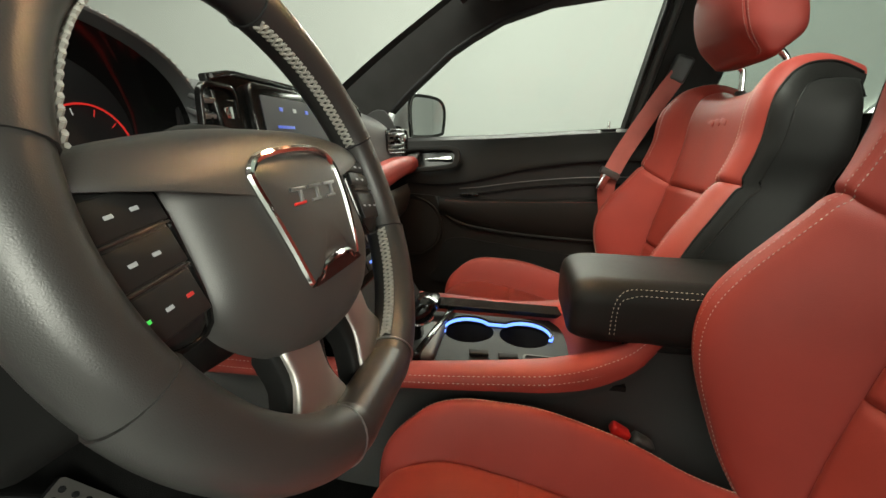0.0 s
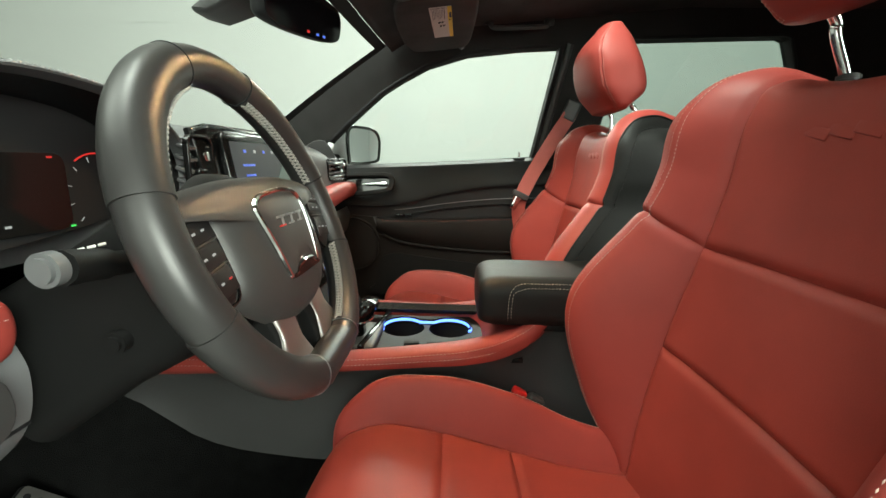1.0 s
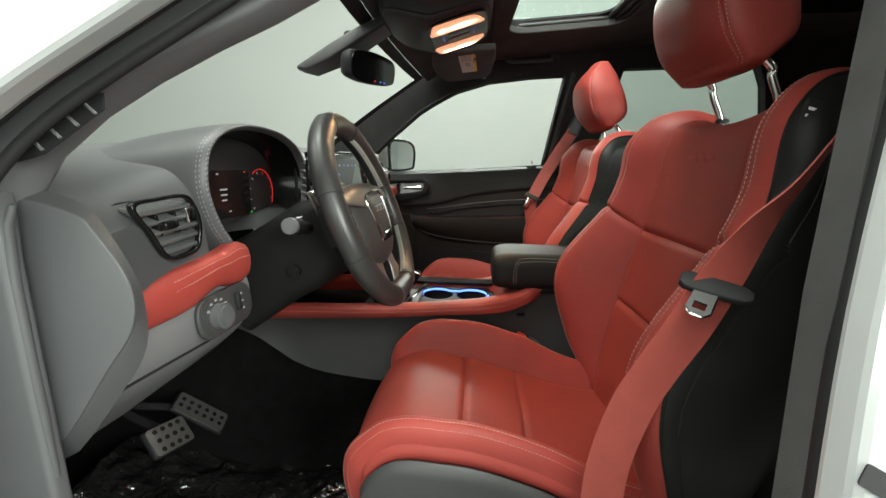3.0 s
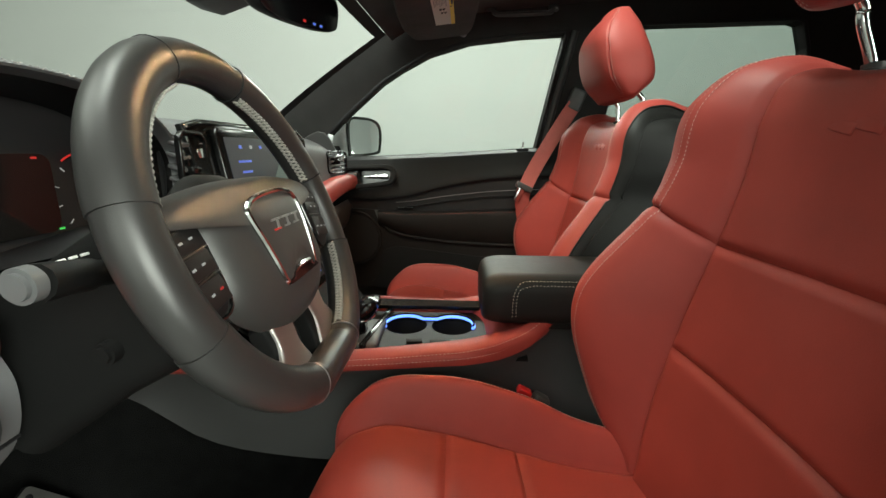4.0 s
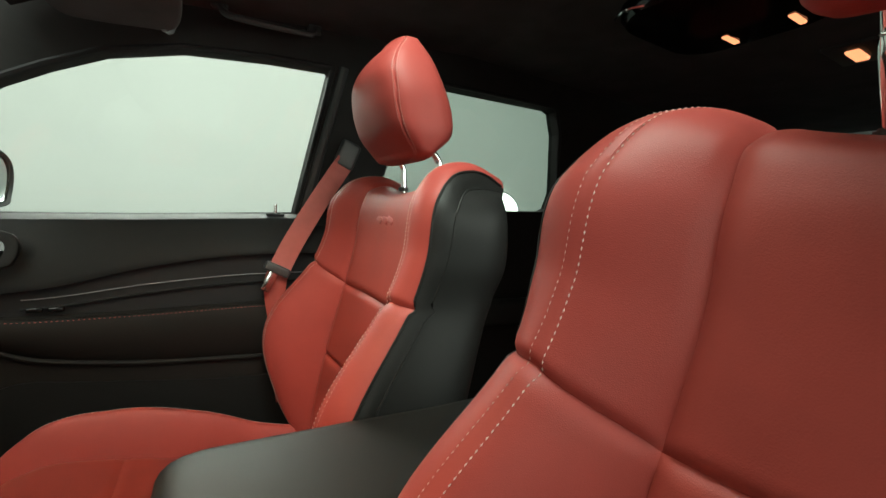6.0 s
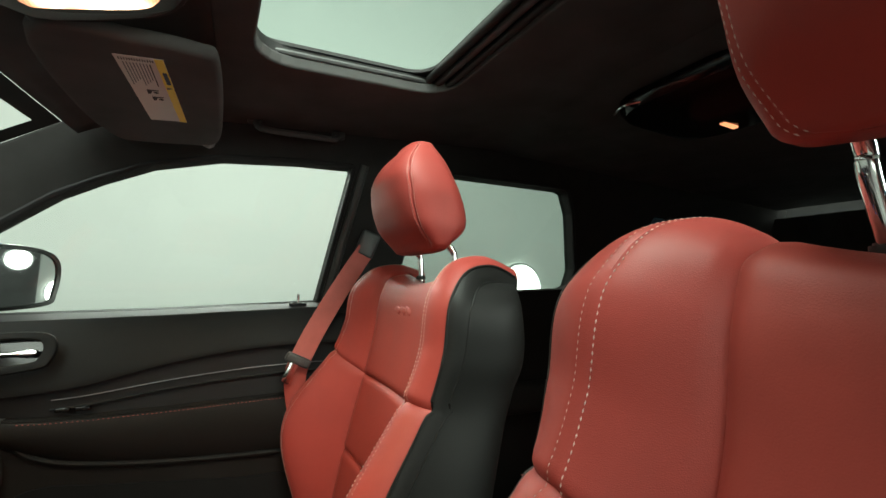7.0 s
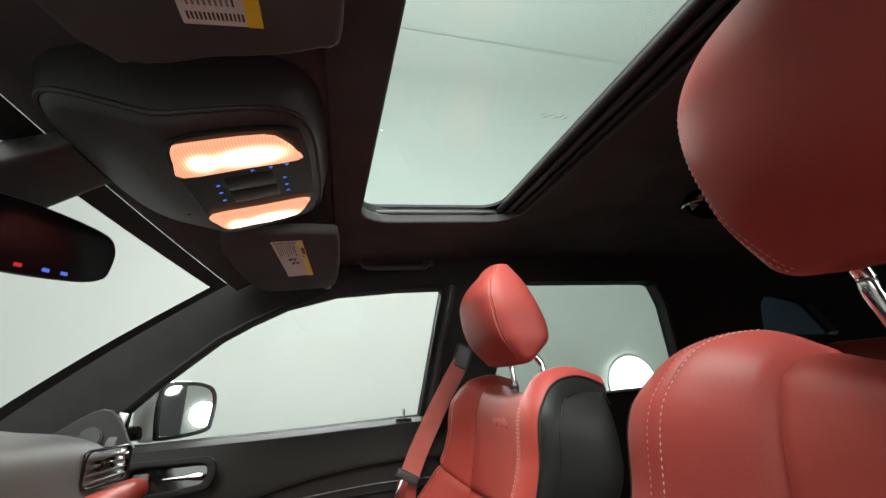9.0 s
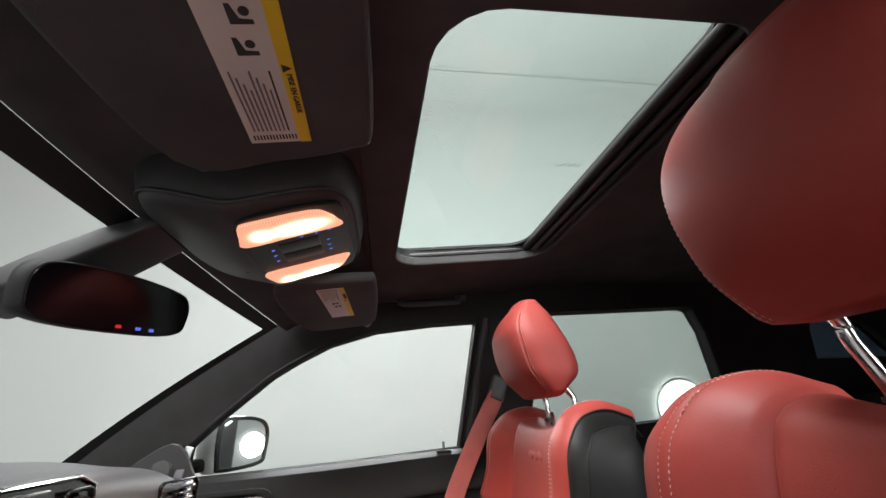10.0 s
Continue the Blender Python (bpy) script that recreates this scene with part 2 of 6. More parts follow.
def spline(points, n=8, closed=False):
    """A smooth line through the points."""
    p = [Vector(q) for q in points]
    k, out = len(p), []
    for i in range(k if closed else k - 1):
        a, b, c, d = (p[(i + j) % k] if closed else p[min(max(i + j, 0), k - 1)] for j in (-1, 0, 1, 2))
        for s in range(n):
            t = s / n
            out.append(0.5 * (2 * b + (c - a) * t + (2 * a - 5 * b + 4 * c - d) * t * t + (3 * b - a - 3 * c + d) * t**3))
    if not closed:
        out.append(p[-1])
    return out


def grid(fn, nu, nv, wrap=False):
    verts = [fn(i / (nu if wrap else nu - 1), j / (nv - 1)) for j in range(nv) for i in range(nu)]
    faces = [(j * nu + i, j * nu + (i + 1) % nu, (j + 1) * nu + (i + 1) % nu, (j + 1) * nu + i)
             for j in range(nv - 1) for i in range(nu if wrap else nu - 1)]
    return verts, faces


def loft(sections, caps=True):
    """Skins closed rings of points."""
    n = len(sections[0])
    verts = [v for s in sections for v in s]
    faces = [(j * n + i, j * n + (i + 1) % n, (j + 1) * n + (i + 1) % n, (j + 1) * n + i) for j in range(len(sections) - 1) for i in range(n)]
    if caps:
        faces += [tuple(range(n))[::-1], tuple(range((len(sections) - 1) * n, len(sections) * n))]
    return verts, faces


def tube(points, radius, n=10, closed=False, flat=1.0, up=(0, 0, 1)):
    """A round bar along the points; radius may be one for each point."""
    p = [Vector(q) for q in points]
    k, rings = len(p), []
    up = Vector(up)
    for i in range(k):
        d = (p[(i + 1) % k] - p[i - 1]) if closed else (p[min(i + 1, k - 1)] - p[max(i - 1, 0)])
        d.normalize()
        s = d.cross(up)
        if s.length < 1e-3:
            s = d.cross(Vector((1, 0, 0)))
        s.normalize()
        w = s.cross(d)
        r = radius[i] if isinstance(radius, (list, tuple)) else radius
        rings.append([p[i] + (s * math.cos(a) * r) + (w * math.sin(a) * r * flat) for a in (2 * math.pi * j / n for j in range(n))])
    if closed:
        rings.append(rings[0])
    return loft(rings, not closed)


def round_outline(w, h, r, n=5):
    """The outline of a rectangle with round corners."""
    out = []
    for cx, cy, a0 in ((w / 2 - r, h / 2 - r, 0), (-w / 2 + r, h / 2 - r, 90), (-w / 2 + r, -h / 2 + r, 180), (w / 2 - r, -h / 2 + r, 270)):
        for k in range(n + 1):
            a = radians(a0 + 90 * k / n)
            out.append((cx + r * math.cos(a), cy + r * math.sin(a)))
    return out


def rbox(sx, sy, sz, bevel, m=None, seg=3):
    bm = bmesh.new()
    bmesh.ops.create_cube(bm, size=1, matrix=Matrix.Diagonal((sx, sy, sz, 1)))
    bmesh.ops.bevel(bm, geom=bm.edges[:], offset=bevel, segments=seg, profile=0.5, affect="EDGES")
    if m is not None:
        bmesh.ops.transform(bm, matrix=m, verts=bm.verts)
    return bm


def disc(radius, depth, bevel=0.0, m=None, n=32, seg=2, top=None):
    bm = bmesh.new()
    bmesh.ops.create_cone(bm, cap_ends=True, segments=n, radius1=radius, radius2=radius if top is None else top, depth=depth)
    if bevel:
        bmesh.ops.bevel(bm, geom=[e for e in bm.edges if len(e.link_faces) == 2 and e.calc_face_angle(0) > 0.8], offset=bevel, segments=seg, affect="EDGES")
    if m is not None:
        bmesh.ops.transform(bm, matrix=m, verts=bm.verts)
    return bm


def plate(name, loops, thick, mat, parent=None, label="", m=None, bevel=0.0, smooth=False, fn=None):
    """A flat board with holes: the first loop of (x, y) is its edge, the others its holes; thick is along local z, from 0 up. fn bends it."""
    cu = bpy.data.curves.new(name, "CURVE")
    cu.dimensions, cu.fill_mode, cu.extrude, cu.bevel_depth, cu.bevel_resolution = "2D", "BOTH", max(thick / 2 - bevel, 0), bevel, 2
    for loop in loops:
        sp = cu.splines.new("POLY")
        sp.points.add(len(loop) - 1)
        for q, (a, b) in zip(sp.points, loop):
            q.co = (a, b, 0, 1)
        sp.use_cyclic_u = True
    tmp = bpy.data.objects.new("tmp", cu)
    scene.collection.objects.link(tmp)
    me = bpy.data.meshes.new_from_object(tmp.evaluated_get(bpy.context.evaluated_depsgraph_get()))
    bpy.data.objects.remove(tmp)
    bpy.data.curves.remove(cu)
    me.name = name
    bm = bmesh.new()
    bm.from_mesh(me)
    bmesh.ops.remove_doubles(bm, verts=bm.verts, dist=1e-5)
    bmesh.ops.translate(bm, vec=(0, 0, thick / 2), verts=bm.verts)
    if fn:
        for v in bm.verts:
            v.co = Vector(fn(*v.co))
    if m is not None:
        bmesh.ops.transform(bm, matrix=m, verts=bm.verts)
    bpy.data.meshes.remove(me)
    return part(name, bm, mat, parent, label, smooth)


def resample(points, step):
    p = [Vector(q) for q in points]
    out, carry = [p[0]], 0.0
    for a, b in zip(p, p[1:]):
        d = (b - a).length
        t = step - carry
        while t <= d:
            out.append(a.lerp(b, t / d))
            t += step
        carry = d - (t - step)
    return out


def stitching(name, points, mat, parent, long=0.0046, gap=0.0030, thick=0.0008, label=""):
    """A run of separate stitches along a line."""
    p = resample(points, long + gap)
    verts, faces = [], []
    for a, b in zip(p, p[1:]):
        d = (b - a).normalized()
        s = d.cross(Vector((0.3, 0.2, 1))).normalized() * thick
        u = s.cross(d).normalized() * thick
        e = a + d * long
        k = len(verts)
        mid = (a + e) / 2
        verts += [a, *(mid + s * math.cos(q) + u * math.sin(q) for q in (0, 1.257, 2.513, 3.77, 5.027)), e]
        faces += [(k, k + 1 + i, k + 1 + (i + 1) % 5) for i in range(5)] + [(k + 6, k + 1 + (i + 1) % 5, k + 1 + i) for i in range(5)]
    return tagged(shape(name, verts, faces, mat, parent, label), kind="stuff")


def words(name, text, size, m, mat, parent, label="", depth=0.0003):
    cu = bpy.data.curves.new(name, "FONT")
    cu.body, cu.size, cu.extrude, cu.align_x, cu.align_y = text, size, depth, "CENTER", "CENTER"
    tmp = bpy.data.objects.new("tmp", cu)
    scene.collection.objects.link(tmp)
    me = bpy.data.meshes.new_from_object(tmp.evaluated_get(bpy.context.evaluated_depsgraph_get()))
    bpy.data.objects.remove(tmp)
    bpy.data.curves.remove(cu)
    me.transform(m)
    return finish(name, me, mat, parent, label, False)


def axes(origin, x, y):
    """A pose whose local x and y run along the given directions."""
    x = Vector(x).normalized()
    z = x.cross(Vector(y)).normalized()
    y = z.cross(x)
    return Matrix.Translation(origin) @ Matrix((x, y, z)).transposed().to_4x4()

# ---------------------------------------------------------------- photo booth
X0, X1, Y0, Y1, ZC = -5.2, 6.2, -3.9, 3.0, 3.7
for nm, loops, m in (
    ("floor", [[(X0, Y0), (X1, Y0), (X1, Y1), (X0, Y1)]], pose(0, 0, -0.1)),
):
    tagged(plate(nm, loops, 0.1, FLOOR, m=m), "pale smooth concrete floor of a photo booth", "floor", kind="structure")
tagged(plate("ceiling", [[(X0, Y0), (X1, Y0), (X1, Y1), (X0, Y1)]], 0.1, WALL, m=pose(0, 0, ZC)), "plain white booth ceiling", "ceiling", kind="structure")
for nm, w, m in (("wall_east", X1 - X0, pose(X0, Y1, 0, 90, 0, 0)), ("wall_west", X1 - X0, pose(X0, Y0 - 0.1, 0, 90, 0, 0)),
                 ("wall_front", Y1 - Y0, pose(X0, Y0, 0, 90, 0, 90)), ("wall_back", Y1 - Y0, pose(X1 + 0.1, Y0, 0, 90, 0, 90))):
    tagged(plate(nm, [[(0, 0), (w, 0), (w, ZC), (0, ZC)]], 0.1, WALL, m=m @ pose(0, 0, -0.1)), "plain white painted booth wall", "wall", kind="structure")


def round_lamp(where, turn=0, r=0.25):
    t = thing("wall_lamp", "round glowing white lamp with a grey rim on the booth wall", "lamp", where, "booth wall lamps")
    t.rotation_euler = (0, 0, radians(turn))
    part("lens", disc(r - 0.015, 0.03, 0.01, pose(0, -0.02, 0, 90, 0, 0), 48), LAMP_WHITE, t, "glowing white lens")
    v, f = tube([(r * math.cos(a), -0.02, r * math.sin(a)) for a in (2 * math.pi * i / 48 for i in range(48))], 0.009, 8, True, up=(0, 1, 0))
    shape("rim", v, f, SATIN, t, "grey rim")


round_lamp((2.87, Y1 - 0.02, 1.36))
round_lamp((X1 - 0.03, 2.02, 1.52), -90, 0.14)
round_lamp((X1 - 0.02, 2.50, 1.10), -90, 0.20)
# dark board added so the door mirror reflects a dark part beside the lamps
tagged(plate("mirror_backdrop", [[(-2.6, 0.0), (2.24, 0.0), (2.24, 2.6), (-2.6, 2.6)]], 0.008, HARD, m=axes((X1 - 0.004, 0, 0), (0, -1, 0), (0, 0, 1)) @ Matrix.Diagonal((-1, 1, -1, 1))), "dark board added on the booth back wall to darken the mirror's reflection", "door", kind="structure")
# rounded coves where the walls meet the ceiling
for nm, a, b, inward in (("cove_trim_east", (X0, Y1), (X1, Y1), (0, -1)), ("cove_trim_front", (X0, Y0), (X0, Y1), (1, 0)), ("cove_trim_west", (X0, Y0), (X1, Y0), (0, 1))):
    R = 1.3

    def cove(u, w, a=a, b=b, inward=inward):
        q = math.pi / 2 * w
        d = R * (1 - math.cos(q)) + 0.004
        return a[0] + (b[0] - a[0]) * u + inward[0] * d, a[1] + (b[1] - a[1]) * u + inward[1] * d, ZC - R + R * math.sin(q) - 0.004
    v, f = grid(cove, 2, 25)
    tagged(shape(nm, v, f, WALL), "smooth white cove between wall and ceiling", "cove", kind="structure")

# ---------------------------------------------------------------- car body
def side_y(z):
    return 0.735 - 0.293 * (z - 1.288)


def smooth_loop(pts, n=4):
    return [(p.x, p.y) for p in spline([(a, b, 0) for a, b in pts], n, True)]


FRONT_WIN = [(-0.20, 1.246), (-0.185, 1.33), (-0.107, 1.399), (0.017, 1.497), (0.085, 1.536), (0.172, 1.578), (0.30, 1.613), (0.46, 1.630), (0.588, 1.637), (0.593, 1.628), (0.541, 1.290), (0.2, 1.2665)]
REAR_WIN = [(0.735, 1.31), (0.80, 1.653), (0.815, 1.659), (1.265, 1.672), (1.29, 1.665), (1.33, 1.60), (1.39, 1.42), (1.385, 1.36), (1.36, 1.347)]
QUARTER = [(1.72, 1.50), (1.70, 1.60), (1.72, 1.642), (1.80, 1.645), (1.93, 1.62), (2.06, 1.52), (2.05, 1.50)]
body = thing("car", "white sport utility vehicle shell with black pillars and open driver door", "car")


def side_bend(s):
    return lambda x, z, d: (x, s * (side_y(z) + d), z)


plate("pillar_panel", [[(0.035, 1.630), (-0.276, 1.431), (-0.507, 1.268), (-0.62, 1.19), (-0.62, 1.10), (2.58, 1.10), (2.58, 1.74), (0.2, 1.74)], FRONT_WIN, REAR_WIN, QUARTER],
      0.05, PILLAR, body, "black cloth-covered pillars and roof rail", bevel=0.006, fn=side_bend(1))
plate("front_side_window", [[(a, b) for a, b in FRONT_WIN]], 0.004, GLASS, body, fn=lambda x, z, d: (x, side_y(z) + 0.03 + d, z)).visible_shadow = False
plate("rear_side_window", [REAR_WIN], 0.004, GLASS_TINT, body, "grey tinted rear door glass", fn=lambda x, z, d: (x, side_y(z) + 0.03 + d, z)).visible_shadow = False
plate("quarter_window", [QUARTER], 0.004, GLASS_DARK, body, fn=lambda x, z, d: (x, side_y(z) + 0.03 + d, z)).visible_shadow = False
# rubber channels round the side windows
for nm, loop, r in (("front_window_seal", FRONT_WIN, 0.007), ("rear_window_seal", REAR_WIN, 0.006)):
    v, f = tube([(x, side_y(z) + 0.004, z) for x, z in loop], r, 8, True, up=(0, 1, 0))
    shape(nm, v, f, RUBBER, body)
v, f = tube([(0.560, side_y(1.288) - 0.004, 1.288), (0.586, side_y(1.45) - 0.004, 1.45), (0.618, side_y(1.640) - 0.004, 1.640)], 0.011, 8, up=(0, 1, 0))
shape("pillar_edge", v, f, HARD, body, "dark grey door frame edge")
# outer shell below the belt and the far sides, closing the car
plate("outer_door_skin", [[(-0.9, 0.25), (2.6, 0.25), (2.6, 1.24), (-0.9, 1.18)]], 0.02, PAINT, body, "white painted flank", m=axes((0, 0.90, 0), (1, 0, 0), (0, 0, 1)))
plate("floor_pan", [[(-0.95, -0.80), (2.6, -0.80), (2.6, 0.85), (-0.95, 0.85)]], 0.04, CARPET, body, "black carpeted floor", m=pose(0, 0, 0.44))
plate("firewall", [[(-0.85, 0.44), (0.85, 0.44), (0.85, 1.14), (-0.85, 1.14)]], 0.03, CARPET, body, "black carpeted firewall", m=axes((-0.86, 0, 0), (0, 1, 0), (0, 0, 1)))
plate("tailgate", [[(-0.8, 0.44), (0.8, 0.44), (0.62, 1.70), (-0.62, 1.70)]], 0.04, HEADLINER, body, m=axes((2.5, 0, 0), (0, 1, 0), (0, 0, 1)))


def on_roof(a, b, d=0.0):
    """A place on the sloped front roof, from the middle of the sunroof."""
    x, y = 0.513 + a - 0.045 * b, 0.030 + b + 0.045 * a
    return Vector((x, y, 1.700 + 0.085 * (x - 0.5) + d))


HOLE = [tuple(on_roof(0.020 + a, b - 0.017)[:2]) for a, b in round_outline(0.354, 0.634, 0.065)]
plate("roof_skin", [[(0.1, -0.66), (2.52, -0.66), (2.52, 0.66), (0.1, 0.66)], [(0.52 + a, b) for a, b in round_outline(0.80, 1.10, 0.05)]], 0.02, PAINT, body, "white roof skin", m=pose(0, 0, 1.79))

tagged(plate("headliner", [[(0.30, -0.625), (0.95, -0.625), (0.95, 0.655), (0.30, 0.655)], HOLE], 0.02, HEADLINER, bevel=0.004, fn=lambda x, y, d: (x, y, 1.700 + 0.085 * (x - 0.5) + d)),
       "black woven cloth headliner with a sunroof opening", "headliner", kind="structure")
tagged(plate("headliner_rear", [[(0.952, -0.625), (2.5, -0.625), (2.5, 0.655), (0.952, 0.655)]], 0.02, HEADLINER, m=pose(0, 0, 1.738), bevel=0.004), "black woven cloth rear headliner", "headliner", kind="structure")


def header(u, v):
    y = -0.615 + 1.23 * u
    q = (y / 0.556) ** 2
    xf, zf = 0.0 + 0.05 * q, 1.640 - 0.027 * q
    x = xf + (0.305 - xf) * v
    z = zf + (1.686 - zf) * math.sin(v * math.pi / 2) ** 0.9
    return x, y, z


v, f = grid(header, 41, 13)
hd = shape("front_header", v, f, HEADLINER, body, "black cloth front roof header")
hd.modifiers.new("s", "SOLIDIFY").thickness = 0.02
hd.modifiers["s"].offset = 1 if hd.data.polygons[0].normal.z > 0 else -1

ws = thing("windshield", "clear laminated windshield glass", "windshield")


def windshield(u, v):
    y = (-1 + 2 * u)
    q = y * y
    top = Vector((0.0 + 0.05 * q, 0.57 * y, 1.645 - 0.027 * q))
    low = Vector((-0.92 + 0.25 * q, 0.74 * y, 1.10))
    return top.lerp(low, v) + Vector((0, 0, 0.03 * math.sin(math.pi * v)))


v, f = grid(windshield, 21, 11)
shape("pane", v, f, GLASS, ws).visible_shadow = False
v, f = grid(lambda u, w: windshield(u, 0.035 * w) - Vector((0, 0, 0.006)), 41, 4)
shape("frit_band", v, f, ROOF_BLACK, ws, "black printed band along the top")
for y in (0, 1):
    v, f = grid(lambda u, w, y=y: windshield(y + (0.025 * w if y == 0 else -0.025 * w), u) - Vector((0, 0, 0.006)), 30, 3)
    shape("frit_band", v, f, ROOF_BLACK, ws, "black printed band along the side")

# sunroof: recessed black frame and a green-tinted pane
roof = thing("sunroof", "open-shade sunroof with green-tinted glass in a black frame", "sunroof")
edge = [(0.020 + a, b - 0.017) for a, b in round_outline(0.354, 0.634, 0.065)]
v, f = grid(lambda u, w: on_roof(*edge[int(round(u * len(edge))) % len(edge)], 0.036 * w), len(edge), 2, True)
shape("recess_wall", v, f, ROOF_BLACK, roof, "black recess wall")
plate("frame", [[(0.010 + a, b) for a, b in round_outline(0.46, 0.76, 0.05)], [(-0.004 + a, b - 0.017) for a, b in round_outline(0.318, 0.626, 0.045)]], 0.006, ROOF_BLACK, roof, "black inner frame", fn=lambda a, b, d: on_roof(a, b, 0.036 + d))
for nm, a, h, r, mat in (("rear_seal", 0.156, 0.027, 0.008, ROOF_BLACK), ("guide_rail", 0.172, 0.020, 0.007, HARD), ("guide_rail", 0.186, 0.012, 0.006, ROOF_BLACK)):
    v, f = tube([on_roof(a, -0.329, h), on_roof(a, 0.295, h)], r, 10)
    shape(nm, v, f, mat, roof)
for b in (-0.331, 0.297):
    v, f = tube([on_roof(-0.15, b, 0.024), on_roof(0.15, b, 0.024)], 0.005, 8)
    shape("side_rail", v, f, HARD, roof)
plate("glass", [[(-0.006 + a, b) for a, b in round_outline(0.40, 0.74, 0.05)]], 0.004, ROOF_GLASS, roof, "green-tinted glass", fn=lambda a, b, d: on_roof(a, b, 0.052 + d)).visible_shadow = False

# driver's door opening: black seal and white jamb
OPEN = [(-0.135, 0.50), (-0.140, 0.80), (-0.144, 1.00), (-0.150, 1.09), (-0.156, 1.15), (-0.152, 1.215), (-0.120, 1.280), (-0.066, 1.333), (0.035, 1.400), (0.14, 1.468), (0.25, 1.538), (0.36, 1.590), (0.50, 1.625), (0.585, 1.61), (0.592, 1.55), (0.556, 1.43), (0.538, 1.36), (0.496, 1.205), (0.466, 1.054), (0.440, 0.90), (0.42, 0.50)]


def open_loop(grow, out):
    c = Vector((0.22, 1.1))
    res = []
    n = len(OPEN)
    for i, (x, z) in enumerate(OPEN):
        a, b = Vector(OPEN[i - 1]), Vector(OPEN[(i + 1) % n])
        d = (b - a).normalized()
        nrm = Vector((-d.y, d.x))
        if nrm.dot(Vector((x, z)) - c) < 0:
            nrm = -nrm
        q = Vector((x, z)) + nrm * grow
        res.append((q.x, q.y))
    return res


for nm, grow, out, r, back, mat in (("inner_seal", -0.002, 0.032, 0.0105, 0.032, SEAL), ("outer_seal", 0.006, 0.058, 0.006, 0.018, SEAL)):
    pts = spline([(x + (back if x > 0.36 else 0), -side_y(z) - out, z) for x, z in open_loop(grow, out)], 5, True)
    v, f = tube(pts, [r if p.x > 0.40 else 0.0055 for p in pts], 10, True, up=(0, 1, 0))
    shape(nm, v, f, mat, body, "black rubber door seal")
plate("door_jamb", [[(-0.75, 0.40), (1.1, 0.40), (1.1, 1.60), (0.85, 1.72), (0.25, 1.72), (0.0, 1.62), (-0.75, 1.16)], [(p.x, p.y) for p in spline([(a, b, 0) for a, b in open_loop(0.004, 0)], 4, True)]],
      0.03, PAINT, body, "white painted door jamb", bevel=0.008, fn=lambda x, z, d: (x, -side_y(z) - 0.060 - d, z))
plate("jamb_lining", [[(0.2, 1.60), (0.2, 1.74), (2.58, 1.74), (2.58, 0.45), (0.44, 0.45), (0.46, 0.9), (0.515, 1.2), (0.575, 1.45), (0.61, 1.61), (0.5, 1.635), (0.36, 1.604), (0.25, 1.562)], [(x, z) for x, z in REAR_WIN]],
      0.03, HEADLINER, body, "black lining round the driver door", fn=lambda x, z, d: (x, -side_y(z) - d, z))
PIL = [(-0.62, 1.19), (-0.507, 1.268), (-0.276, 1.431), (0.035, 1.63), (0.2, 1.70), (0.36, 1.600), (0.25, 1.535), (0.14, 1.462), (0.072, 1.424), (0.021, 1.400), (-0.039, 1.368), (-0.090, 1.335), (-0.133, 1.295), (-0.160, 1.240)]
plate("pillar_trim", [PIL], 0.05, GREY, body, "grey plastic pillar trim", bevel=0.008, smooth=True, fn=lambda x, z, d: (x, -side_y(z) + 0.036 - d, z))
gr = thing("pillar_vent", "black slotted vent in the grey pillar trim", "air vent")


def on_trim(lift):
    return lambda a, b, d: (a, -side_y(b) - 0.014 - lift - d, b)


plate("recess", [[(-0.120, 1.287), (-0.112, 1.314), (-0.064, 1.346), (-0.050, 1.344), (-0.048, 1.331), (-0.098, 1.293)]], 0.002, RUBBER, gr, "black recess", bevel=0.0008, fn=on_trim(0.0))
for i in range(4):
    x, z = -0.106 + 0.0150 * i, 1.2990 + 0.0102 * i
    plate("rib", [[(x - 0.0080, z + 0.0085), (x - 0.0066, z + 0.0097), (x + 0.0092, z - 0.0020), (x + 0.0078, z - 0.0032)]], 0.003, GREY, gr, fn=on_trim(0.001))
plate("jamb_trim", [[(-0.30, 0.80), (-0.132, 0.80), (-0.136, 1.00), (-0.138, 1.10), (-0.139, 1.20), (-0.136, 1.255), (-0.30, 1.262)]], 0.020, CAP, body, "grey plastic trim beside the dashboard end", bevel=0.006, m=axes((0, -0.748, 0), (1, 0, 0), (0, 0, 1)), smooth=True)
v, f = tube([(-0.131, -0.760, 0.985), (-0.133, -0.760, 1.05), (-0.135, -0.760, 1.115), (-0.1355, -0.760, 1.18), (-0.133, -0.759, 1.232), (-0.126, -0.757, 1.250)], [0.003, 0.0048, 0.0052, 0.0052, 0.0048, 0.003], 10, up=(0, 1, 0))
shape("jamb_ridge", v, f, SOFT, body, "paler grey ridge beside the dashboard end")

# sill and white sticker
st = thing("jamb_sticker", "dark grey data sticker with pale bars on the white door jamb", "sticker")
mm = axes((0.489, -side_y(1.127) - 0.0915, 1.127), (1, 0, 0), (0, 0.293, 1)) @ pose(0, 0, 0, 0, 0, -28)
plate("sheet", [round_outline(0.030, 0.0125, 0.002)], 0.001, RUBBER, st, m=mm)
for i in range(3):
    plate("bar", [round_outline(0.009, 0.0018 - 0.0004 * i, 0.0003)], 0.0006, INK_WHITE, st, m=mm @ pose(0.005, 0.0034 - 0.0032 * i, 0.001))

